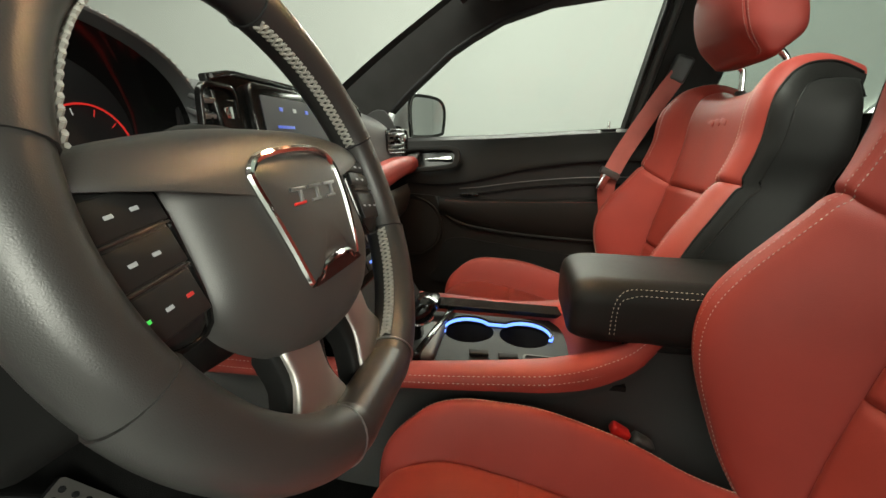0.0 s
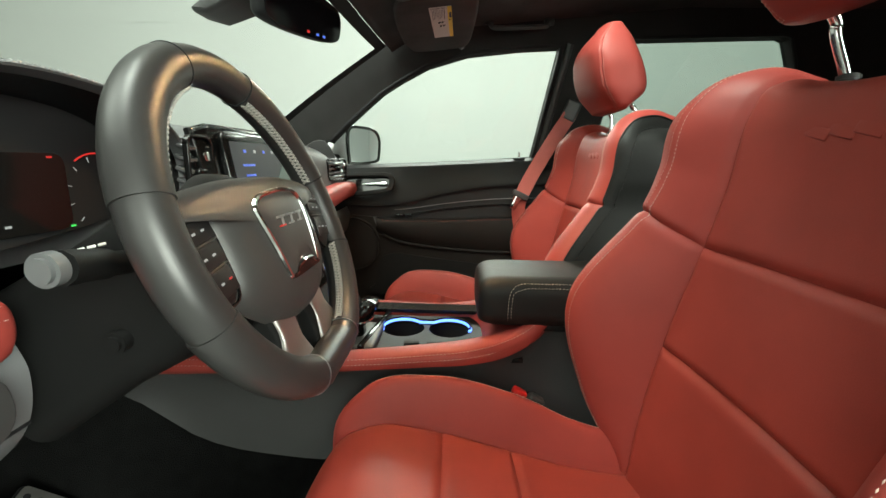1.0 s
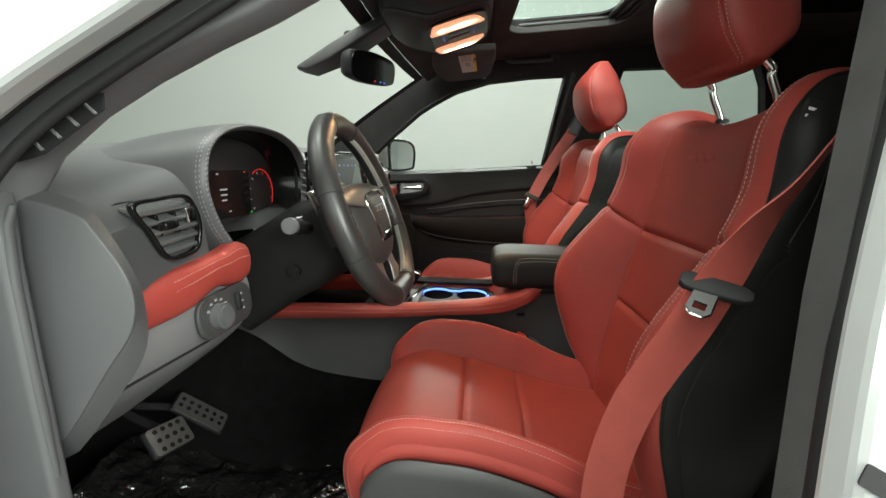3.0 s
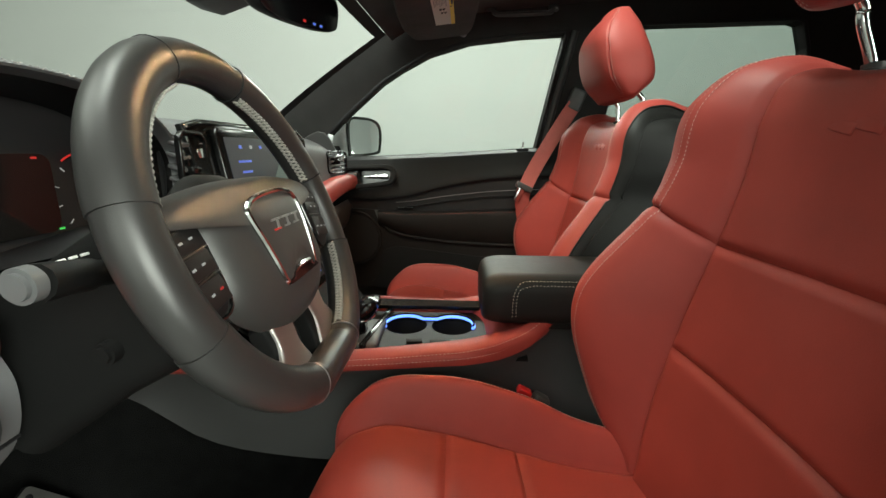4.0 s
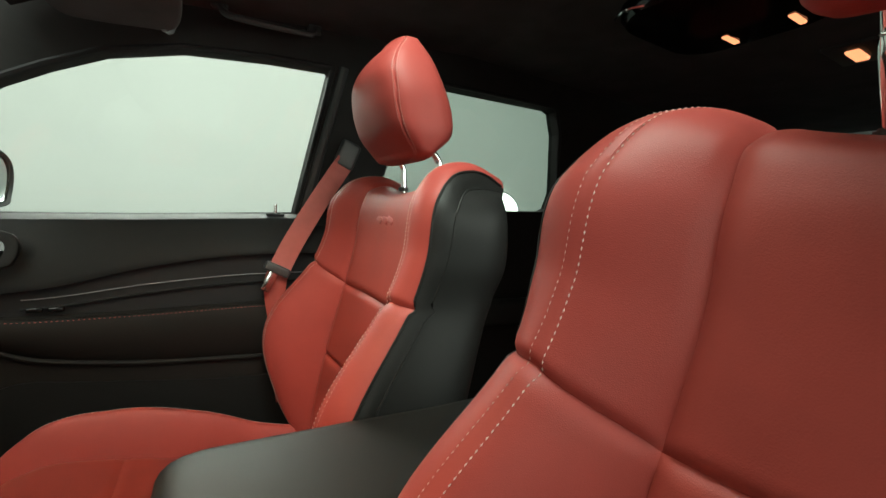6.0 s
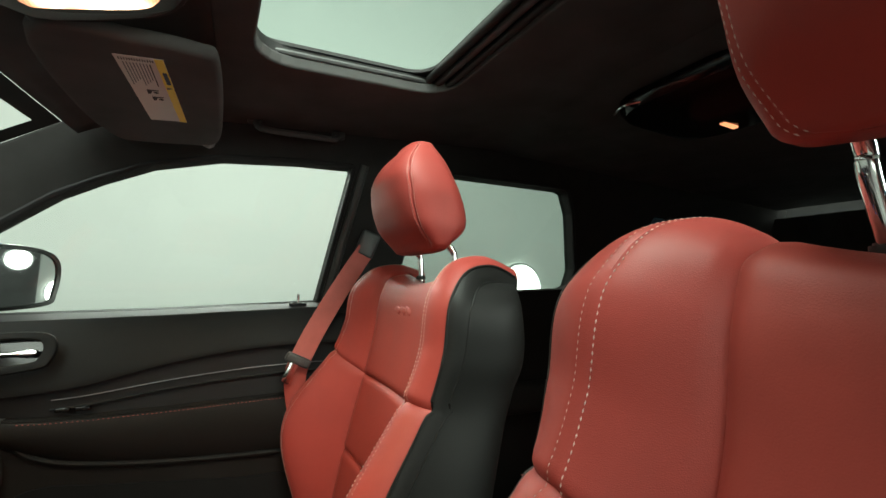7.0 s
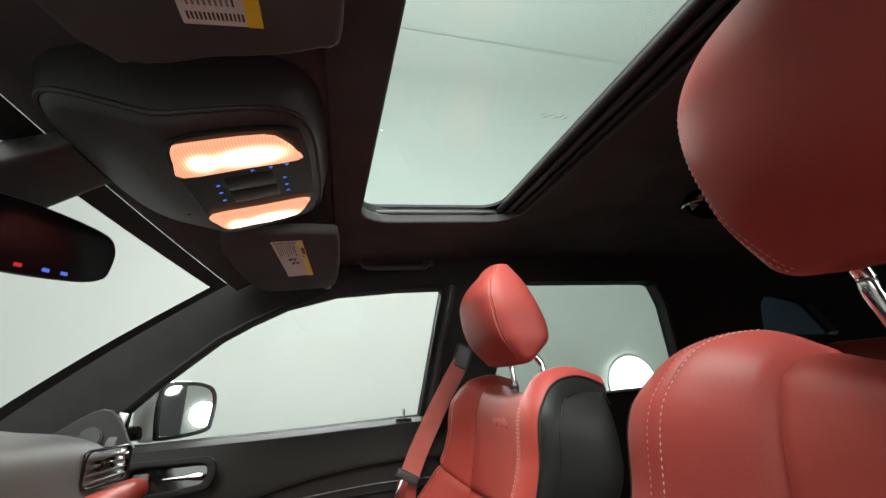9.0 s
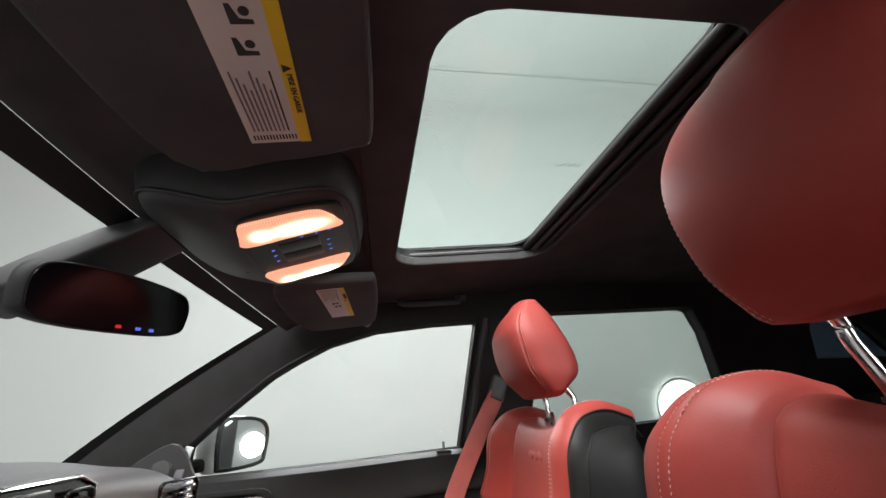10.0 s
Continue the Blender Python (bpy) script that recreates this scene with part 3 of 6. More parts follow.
# ---------------------------------------------------------------- front seats
def front_seat(where, group, slide=0.0, tagged_side=False, head_at=(0, 0, 0)):
    seat = thing("bucket_seat", "red leather bucket seat with black side shell and pale stitching", "seat", where, group)
    # the middle line of the backrest, from the bottom up and over the top
    P = [0, 0.15, 0.35, 0.52, 0.64, 0.78, 0.88, 0.95, 1.0]
    fx = curve_fn(P, [0.5437, 0.5547, 0.579, 0.6066, 0.6209, 0.6330, 0.6565, 0.6973, 0.7362])
    fz = curve_fn(P, [0.795, 0.894, 1.0326, 1.1646, 1.2459, 1.3343, 1.3713, 1.3775, 1.3588])
    hw = curve_fn(P, [0.2121, 0.2696, 0.2935, 0.2640, 0.2690, 0.2654, 0.2424, 0.2212, 0.2089])
    ys = curve_fn(P, [0.1522, 0.1590, 0.1570, 0.1468, 0.1391, 0.1374, 0.1379, 0.1340, 0.1348])
    bo = curve_fn(P, [0.0, 0.0646, 0.1131, 0.0497, 0.0390, 0.0380, 0.0240, 0.0200, 0.0250])
    rise = curve_fn(P, [0.0, 0.0012, 0.0077, 0.0307, 0.0143, 0.0033, 0.0028, 0.0049, 0.0084])
    SEAM_MID, SEAM_LOW = 0.52, 0.322

    seam_at = curve_fn([0, 0.35, 0.52, 0.7, 1.0], [0.575, 0.605, 0.585, 0.550, 0.515])

    def front(p, side, t):
        """side 0: middle panel, t in -1..1; side -1 or 1: bolster, t from the seam 0 to the rim 1."""
        x, z, s, w, b = fx(p), fz(p), ys(p), hw(p), bo(p)
        dz = fz(min(p + 0.01, 1)) - fz(max(p - 0.01, 0))
        dx = fx(min(p + 0.01, 1)) - fx(max(p - 0.01, 0))
        n = Vector((-dz, 0, dx)).normalized()
        if side == 0:
            y = s * t
            push = -0.010 * (1 - t * t) + 0.004
            z -= 0.020 * (1 - t * t) * max(0, (p - 0.80) / 0.20)
            near = min(abs(abs(t) - 1) * s, abs(p - SEAM_MID) * 0.75, abs(p - SEAM_LOW) * 0.75)
        else:
            y = side * (s + (w - s) * t)
            k = min(1.0, t / 0.62)
            push = b * math.sin(k * math.pi / 2) ** 1.3 + 0.004
            if t > 0.62:
                q = (t - 0.62) / 0.38
                push -= (0.012 + 0.030 * min(1, b / 0.05)) * q * q
                y = side * (s + (w - s) * (0.62 + 0.38 * math.sin(q * math.pi / 2)))
            near = min(t * (w - s), abs(p - SEAM_MID) * 0.75)
        push -= 0.0075 * math.exp(-(near / 0.0055) ** 2)
        if side:
            push -= 0.0022 * math.exp(-(((t - seam_at(p)) * (w - s)) / 0.0028) ** 2)
        out = Vector((x, y, z + (rise(p) * min(t, 0.62) / 0.62 if side else 0))) + n * push
        if side:
            out.z -= 0.052 * max(0, t - 0.30) ** 2 * max(0, (p - 0.66) / 0.34)
        return out

    def panel(name, side, p0, p1, mat, nu, nv, label=""):
        v, f = grid(lambda u, w: front(p0 + (p1 - p0) * w, side, -1 + 2 * u if side == 0 else u), nu, nv)
        return shape(name, v, f, mat, seat, label)

    panel("backrest_panel", 0, 0, SEAM_LOW, RED_SUEDE, 40, 36)
    panel("backrest_panel", 0, SEAM_LOW, SEAM_MID, RED_SUEDE, 40, 30)
    panel("backrest_panel", 0, SEAM_MID, 1, RED_SUEDE, 40, 60)
    red_to = {s: curve_fn([0, 0.35, 0.52, 0.62, 0.80, 0.92, 1.0], [0.92, 0.90, 0.86, 0.78, 0.75, 0.77, 0.80] if tagged_side and s < 0 else [0.92, 0.90, 0.88, 0.85, 0.83, 0.84, 0.84]) for s in (-1, 1)}

    def wing(name, s, p0, p1, black, nu, nv, label):
        def fn(u, w):
            p = p0 + (p1 - p0) * w
            e = red_to[s](p)
            return front(p, s, e + (1 - e) * u if black else e * u)
        v, f = grid(fn, nu, nv)
        return shape(name, v, f, BLACK if black else RED, seat, label)

    for s in (-1, 1):
        wing("bolster", s, 0, SEAM_MID, False, 26, 60, "padded side bolster")
        wing("shoulder", s, SEAM_MID, 1, False, 26, 56, "padded shoulder wing")
        wing("side_panel", s, 0, 1, True, 10, 100, "black leather side panel")
        v, f = tube([front(i / 110, s, red_to[s](i / 110)) + Vector((0.001, 0, 0)) for i in range(110)], 0.0022, 6)
        shape("side_seam", v, f, BLACK, seat)
        off_skin = Vector((-0.0004, 0, 0.0002))
        stitching("stitching", [front(i / 160, s, seam_at(i / 160) - 0.046) + off_skin for i in range(3, 158)], THREAD, seat, 0.0040, 0.0018, 0.00066)
        stitching("stitching", [front(i / 160, s, seam_at(i / 160) + 0.050) + off_skin for i in range(3, 158)], THREAD_FAINT, seat, 0.0038, 0.0018, 0.00042)

    # faint pressed badge bars on the upper panel
    for i in range(3):
        q0 = front(0.735, 0, -0.20 + 0.20 * i)
        part("pressed_bar", rbox(0.003, 0.030, 0.012, 0.0012, Matrix.Translation(q0 + Vector((0.0008, 0, 0))) @ pose(0, 0, 0, 14, 14, 0)), RED_SUEDE, seat)
    tag = front(0.80, -1, 0.80)
    if tagged_side:
        part("airbag_tag", rbox(0.022, 0.004, 0.034, 0.0015, Matrix.Translation(tag + Vector((0.004, -0.003, -0.01))) @ pose(0, 0, 0, 0, 16, 0)), RUBBER, seat, "black fabric tag")
    for i in range(3 if tagged_side else 0):
        part("tag_bar", rbox(0.010, 0.001, 0.003, 0.0004, Matrix.Translation(tag + Vector((0.003 - 0.002 * i, -0.0058, -0.002 - 0.007 * i))) @ pose(0, 0, 0, 0, 16, 0)), INK_WHITE, seat)
    # black shell behind
    def shell(u, w):
        a, b = front(w, -1, 1.0), front(w, 1, 1.0)
        deep = 0.092 * min(1, 0.4 + w) * (1 - 0.90 * max(0, (w - 0.60) / 0.40) ** 1.8)
        wide = hw(w) * (1 - 0.14 * max(0, (w - 0.82) / 0.18) ** 2)
        ang = math.pi * u
        c, s = -math.cos(ang), math.sin(ang)
        y = wide * (1 if c > 0 else -1) * abs(c) ** 0.35 + 0.010 * c * s ** 0.3
        base = a.lerp(b, u)
        rear = fx(w) + 0.035 + deep
        return Vector((base.x + (rear - base.x) * s ** 0.45, y, base.z - 0.004 * s))

    v, f = grid(shell, 40, 60)
    shape("back_shell", v, f, BLACK, seat, "black leather side and back shell")
    for s in (-1, 1):
        v, f = tube([front(i / 90, s, 1.0) + Vector((0.002, 0, 0)) for i in range(90)], 0.0014, 6)
        shape("piping", v, f, BLACK, seat)

    # cushion
    C = [0.0, 0.06, 0.12, 0.20, 0.33, 0.50, 0.70, 1.0]
    cz = curve_fn(C, [0.690, 0.775, 0.836, 0.868, 0.862, 0.836, 0.808, 0.790])
    cx = curve_fn(C, [0.097, 0.074, 0.086, 0.140, 0.234, 0.345, 0.450, 0.600])
    cb = curve_fn(C, [0.0, 0.006, 0.022, 0.050, 0.070, 0.072, 0.055, 0.034])
    cy = curve_fn([0.0, 0.12, 0.25, 0.5, 1.0], [0.146, 0.154, 0.160, 0.160, 0.158])
    cw = curve_fn([0.0, 0.12, 0.25, 0.5, 1.0], [0.186, 0.202, 0.213, 0.216, 0.218])
    S1, S2 = 0.362, 0.536

    def cushion(p, side, t):
        x, z, s, w, b = cx(p) + slide * (1 - p), cz(p), cy(p), cw(p), cb(p)
        dz = cz(min(p + 0.01, 1)) - cz(max(p - 0.01, 0))
        dx = cx(min(p + 0.01, 1)) - cx(max(p - 0.01, 0))
        n = Vector((-dz, 0, dx)).normalized()
        if side == 0:
            y, push = s * t, 0.008 * (1 - t * t)
            near = min((1 - abs(t)) * s, abs(p - S1) * 0.7, abs(p - S2) * 0.7)
        else:
            k = min(1, t / 0.6)
            y, push = side * (s + (w - s) * t), b * math.sin(k * math.pi / 2) ** 1.2
            near = t * (w - s)
            if t > 0.6:
                q = (t - 0.6) / 0.4
                y = side * (s + (w - s) * (0.6 + 0.4 * math.sin(q * math.pi / 2)))
                push -= 0.03 * q * q
        push -= 0.006 * math.exp(-(near / 0.0055) ** 2)
        x += 0.07 * (abs(y) / 0.25) ** 4 * max(0, 1 - p / 0.3)
        return Vector((x, y, z)) + n * push

    for a, b, n in ((0, S1, 50), (S1, S2, 26), (S2, 1, 40)):
        v, f = grid(lambda u, w: cushion(a + (b - a) * w, 0, -1 + 2 * u), 44, n)
        shape("cushion_panel", v, f, RED_SUEDE, seat)
    for s in (-1, 1):
        v, f = grid(lambda u, w: cushion(w, s, u), 24, 90)
        shape("cushion_bolster", v, f, RED, seat, "padded cushion side bolster")
        stitching("stitching", [cushion(i / 120, s, 0.66) + Vector((0, 0, 0.0004)) for i in range(8, 108)], THREAD, seat, 0.0040, 0.0018, 0.00066)
        stitching("stitching", [cushion(i / 120, s, 0.80) + Vector((0, s * 0.0003, 0.0003)) for i in range(8, 108)], THREAD_FAINT, seat, 0.0038, 0.0018, 0.00042)

        def skirt(u, w, s=s):
            a = cushion(w, s, 1.0)
            return a + Vector((0.006 * u, s * 0.004 * math.sin(u * math.pi), -0.026 * u))
        v, f = grid(skirt, 8, 60)
        shape("cushion_side", v, f, RED, seat, "red leather cushion side")

        def trim(u, w, s=s):
            a = cushion(0.06 + 0.94 * w, s, 1.0)
            low = 0.60 + 0.03 * w
            top = a.z - 0.018
            return Vector((a.x + 0.01 * u, a.y + s * (0.010 * math.sin(min(1, u * 2.2) * math.pi / 2) + 0.012 - 0.02 * u * u), top + (low - top) * u))
        v, f = grid(trim, 12, 40)
        ob = shape("side_trim", v, f, HARD, seat, "black plastic seat side trim")
        ob.modifiers.new("s", "SOLIDIFY").thickness = 0.004
    part("base", rbox(0.44, 0.40, 0.17, 0.02, pose(0.34, 0, 0.68)), CARPET, seat, "black seat base")
    for s in (-1, 1):
        part("rail", rbox(0.50, 0.03, 0.12, 0.008, pose(0.34, s * 0.19, 0.54)), HARD, seat)

    # headrest
    head = thing("headrest", "", "")
    head.parent = seat

    # plan outline by height: front, back and half width; the front corners carry a double-stitched welt
    K = [-1.0, -0.667, -0.333, 0.0, 0.333, 0.667, 1.0]
    pf = curve_fn(K, [0.640, 0.606, 0.590, 0.583, 0.581, 0.594, 0.622])
    pb = curve_fn(K, [0.688, 0.722, 0.724, 0.713, 0.700, 0.686, 0.668])
    ph = curve_fn(K, [0.104, 0.1115, 0.1125, 0.1125, 0.1045, 0.0893, 0.064])
    hx, hy, hz = head_at

    def pad(u, w, out=0.0):
        a, h = 2 * math.pi * u, -1.10 + 2.20 * w
        e = max(-1.0, min(1.0, h))
        c, s = math.cos(a), math.sin(a)
        c, s = math.copysign(abs(c) ** 0.5, c), math.copysign(abs(s) ** 0.5, s)
        k = 1.0 if abs(h) <= 1 else math.sqrt(max(0.0, 1 - ((abs(h) - 1) / 0.10) ** 2)) * 0.97 + 0.01
        mid, deep, wide = (pf(e) + pb(e)) / 2, (pb(e) - pf(e)) / 2, ph(e)
        y = wide * s * k
        x = mid + deep * c * k + (0.006 * s * s if c < 0 else 0)
        z = 1.514 + 0.0934 * e + 0.010 * math.copysign(math.sin(min(1, max(0, abs(h) - 1) / 0.10) * math.pi / 2), h)
        away = min(abs((a - welt_at(h)) * 0.10), abs((2 * math.pi - a - welt_at(h)) * 0.10))
        d = Vector((deep * c, y, 0)).normalized()
        return Vector((x + hx, y + hy, z + hz)) + d * (out - 0.0024 * math.exp(-(away / 0.0026) ** 2))

    def welt_at(h):
        return math.pi * (0.690 - 0.030 * h)

    v, f = grid(pad, 160, 72, True)
    shape("pad", v, f, RED, head, "red leather headrest pad")
    for s in (-1, 1):
        for off, mat in ((-0.075, THREAD), (0.075, THREAD_FAINT)):
            run = []
            for i in range(80):
                w = 0.030 + 0.940 * i / 79
                a = welt_at(-1.10 + 2.20 * w) + off
                run.append(pad((a if s > 0 else 2 * math.pi - a) / (2 * math.pi), w, 0.0003))
            stitching("stitching", run, mat, head, 0.0038, 0.0018, 0.00050)
        v, f = tube(spline([(0.700, s * 0.076 + 0.5 * hy, 1.30), (0.701, s * 0.076 + 0.7 * hy, 1.36), (0.704 + hx, s * 0.076 + hy, 1.398 + hz), (0.702 + hx, s * 0.076 + hy, 1.412 + hz), (0.692 + hx, s * 0.075 + hy, 1.424 + hz)], 5), 0.0058, 10)
        shape("post", v, f, CHROME, head, "chrome headrest post")
        part("collar", disc(0.011, 0.008, 0.002, pose(0.700, s * 0.076 + 0.7 * hy, 1.372)), HARD, head)
    return seat


driver_seat = front_seat((0, -0.355, 0), "front seats", 0.0, True, (-0.024, 0.008, 0.016))
passenger_seat = front_seat((0.0, 0.360, -0.012), "front seats", -0.04, False, (-0.006, -0.002, 0.004))

# ---------------------------------------------------------------- dashboard
dash = thing("dashboard", "charcoal soft dashboard with a red stitched leather trim strip", "dashboard")
top_z = curve_fn([-0.76, -0.70, -0.58, -0.48, -0.30, 0.0, 0.3, 0.5, 0.62, 0.76], [1.235, 1.250, 1.278, 1.295, 1.312, 1.322, 1.320, 1.300, 1.270, 1.235])
edge_x = curve_fn([-0.76, -0.70, -0.62, -0.5, -0.2, 0.2, 0.5, 0.76], [-0.082, -0.100, -0.112, -0.115, -0.120, -0.120, -0.115, -0.140])


def dash_skin(u, w):
    y = -0.724 + 1.469 * u
    zt, xe = top_z(y), edge_x(y)
    prof_x = curve_fn([0, 0.3, 0.55, 0.68, 0.76, 0.86, 1.0], [-0.86, xe - 0.30, xe - 0.09, xe - 0.02, xe + 0.002, xe + 0.008, xe + 0.016])
    prof_z = curve_fn([0, 0.3, 0.55, 0.68, 0.76, 0.86, 1.0], [1.125, zt + 0.004, zt + 0.002, zt - 0.010, zt - 0.034, 1.215 + 0.2 * (zt - 1.25), 1.150])
    # hollow for the instrument cluster and the column
    k = max(0.0, 1 - ((y + 0.376) / 0.168) ** 4) ** 0.5 * min(1, max(0, (w - 0.50) / 0.16))
    return prof_x(w) - 0.13 * k, y, prof_z(w)


v, f = grid(dash_skin, 75, 44)
shape("top_pad", v, f, SOFT, dash, "charcoal soft-touch top pad")


def strip(name, y0, y1, z_hi, z_lo, x_in, bulge, mat, label, n=40, parent=None):
    def fn(u, w):
        y = y0 + (y1 - y0) * u
        a = math.pi * (w - 0.5)
        hi, lo = z_hi(y), z_lo(y)
        e = min(1.0, min(u, 1 - u) / 0.04 + 0.02) ** 0.4
        return x_in(y) + bulge * e * abs(math.cos(a)) ** 0.42, y, (hi + lo) / 2 + (hi - lo) / 2 * e * math.sin(a)
    v, f = grid(fn, n, 17)
    return shape(name, v, f, mat, parent or dash, label)


# red leather strip, driver side and passenger side
dz_hi = curve_fn([-0.712, -0.667, -0.616, -0.575, -0.534, -0.497, -0.466], [1.136, 1.152, 1.160, 1.162, 1.166, 1.172, 1.160])
dz_lo = curve_fn([-0.712, -0.653, -0.625, -0.604, -0.580, -0.554, -0.520, -0.490, -0.466], [1.106, 1.103, 1.103, 1.105, 1.112, 1.116, 1.110, 1.109, 1.120])
strip("trim_strip", -0.712, -0.466, dz_hi, dz_lo, lambda y: -0.103, 0.024, RED, "red leather trim strip with double stitching")
for k in (0.16, 0.36):
    a0 = math.asin(1 - 2 * k)
    run = [(-0.103 + 0.0244 * math.cos(a0) ** 0.42, y, (dz_hi(y) + dz_lo(y)) / 2 + (dz_hi(y) - dz_lo(y)) / 2 * math.sin(a0)) for y in np.linspace(-0.640, -0.476, 60)]
    stitching("stitching", run, THREAD, dash, 0.0046, 0.0012, 0.00045)
pz_hi = curve_fn([0.17, 0.30, 0.52, 0.68], [1.180, 1.190, 1.205, 1.200])
pz_lo = curve_fn([0.17, 0.30, 0.52, 0.68], [1.120, 1.128, 1.150, 1.155])
strip("trim_strip", 0.17, 0.66, pz_hi, pz_lo, lambda y: -0.100, 0.034, RED, "red leather trim strip with double stitching")
run = [(-0.071, y, pz_hi(y) - 0.012) for y in np.linspace(0.19, 0.64, 60)]
stitching("stitching", run, THREAD_FAINT, dash, 0.0036, 0.0022, 0.0006)


# lower panels
def lower(u, w, y0=-0.716, y1=-0.455):
    y = y0 + (y1 - y0) * u
    px = curve_fn([0, 0.2, 0.42, 0.55, 1.0], [-0.095, -0.086, -0.094, -0.110, -0.34])
    pz = curve_fn([0, 0.2, 0.42, 0.55, 1.0], [1.118, 1.095, 1.056, 1.035, 0.87])
    return px(w) - 0.03 * max(0, u - 0.55), y, pz(w) - 0.03 * u * w


v, f = grid(lower, 40, 30)
shape("knee_panel", v, f, GREY, dash, "dark grey plastic knee panel")
v, f = grid(lambda u, w: Vector(lower(u, w, -0.455, -0.17)) + Vector((-0.03, 0, 0)), 30, 30)
shape("column_panel", v, f, COLUMN, dash, "black panel under the column")
v, f = tube([lower(i / 30, 0.44) for i in range(31)], 0.0022, 6)
shape("panel_gap", v, f, RUBBER, dash)
v, f = grid(lambda u, w: lower(u, w, 0.17, 0.72), 30, 30)
shape("glove_box", v, f, HARD, dash, "black glove box panel")
plate("under_panel", [[(-0.84, -0.74), (-0.34, -0.74), (-0.34, 0.74), (-0.84, 0.74)]], 0.01, CARPET, dash, m=pose(0, 0, 0.90))


# end cap seen in the open doorway
cap_face = [(-0.151, 1.246), (-0.131, 1.250), (-0.091, 1.238), (-0.078, 1.224), (-0.058, 1.194), (-0.048, 1.164), (-0.055, 1.129), (-0.086, 1.087), (-0.156, 0.999), (-0.160, 1.075), (-0.159, 1.162), (-0.157, 1.203)]
cap_foot = [(-0.183, 1.256), (-0.146, 1.26), (-0.102, 1.247), (-0.082, 1.222), (-0.062, 1.184), (-0.054, 1.153), (-0.058, 1.105), (-0.091, 1.054), (-0.173, 0.966), (-0.202, 1.063), (-0.2, 1.155), (-0.196, 1.198)]
face_loop, foot_loop = smooth_loop(cap_face, 4), smooth_loop(cap_foot, 4)
v, f = loft([[Vector((p[0], y, p[1])) for p in loop] for loop, y in ((foot_loop, -0.7155), ([((p[0] * 3 + q[0]) / 4, (p[1] * 3 + q[1]) / 4) for p, q in zip(face_loop, foot_loop)], -0.7315), (face_loop, -0.7345))])
shape("end_cap_rim", v, f, SOFT, dash, "sloped grey rim of the dashboard end cap")
plate("end_cap", [face_loop], 0.003, CAP, dash, "dark grey plastic dashboard end cap", bevel=0.001, m=axes((0, -0.7335, 0), (1, 0, 0), (0, 0, 1)), smooth=True)


# air vents
def vent(where, w, h, slats, mat_frame, yaw=0.0, skew=0.0, outline=None):
    t = thing("air_vent", "glossy black dashboard air vent with chrome accent and slats", "air vent", group="dashboard vents")
    t.matrix_world = Matrix.Translation(where) @ pose(0, 0, 0, 0, 0, yaw)
    mm = axes((0, 0, 0), (0, 1, 0), (0, 0, 1))
    rim = [(0.86 * a, 0.92 * b) for a, b in smooth_loop(outline, 5)] if outline else [(a + skew * b, b) for a, b in round_outline(w, h, 0.014)]

    def shrink(k):
        return [(a * k, b * k) for a, b in rim]

    def span(z):
        ys = [a + (c - a) * (z - b) / (d - b) for (a, b), (c, d) in zip(rim, rim[1:] + rim[:1]) if (b - z) * (d - z) < 0]
        return min(ys), max(ys)
    plate("frame", [rim, shrink(0.955)], 0.008, mat_frame, t, bevel=0.0015, m=mm, smooth=True)
    plate("cavity", [shrink(0.93)], 0.004, RUBBER, t, m=mm @ pose(0, 0, -0.026))
    for i in range(slats):
        z = (i - (slats - 1) / 2) * (h - 0.012) / slats
        lo, hi = span(z)
        part("slat", rbox(0.020, (hi - lo) * 0.92, 0.0056, 0.0018, pose(-0.005, (lo + hi) / 2, z, 3, 22, 0)), GLOSS_GREY, t)
    for z, k in ((h * 0.06, 0.30), (h * 0.06, -0.28)):
        part("divider", rbox(0.012, 0.004, h * 0.34, 0.0015, pose(-0.002, w * k * 0.5, z, 12, 0, 0)), PIANO, t)
    part("knob", rbox(0.012, 0.020, 0.010, 0.003, pose(0.006, -0.004, 0.004, 3, 0, 0)), PIANO, t, "glossy vent knob")
    lo, hi = span(h * 0.22)
    part("accent", rbox(0.004, 0.013, h * 0.26, 0.0015, pose(0.006, hi - 0.013, h * 0.17, 14, 0, 0)), CHROME, t, "chrome accent")
    return t


vent((-0.096, -0.624, 1.211), 0.100, 0.074, 5, PIANO, 0, 0, [(-0.060, 0.033), (-0.020, 0.039), (0.030, 0.040), (0.050, 0.027), (0.061, -0.002), (0.052, -0.034), (0.022, -0.041), (-0.012, -0.036), (-0.036, -0.002)])
vent((-0.088, -0.205, 1.250), 0.055, 0.105, 6, PIANO)
vent((-0.080, 0.150, 1.250), 0.060, 0.110, 6, PIANO)
vent((-0.098, 0.500, 1.245), 0.110, 0.062, 4, PIANO, -14)

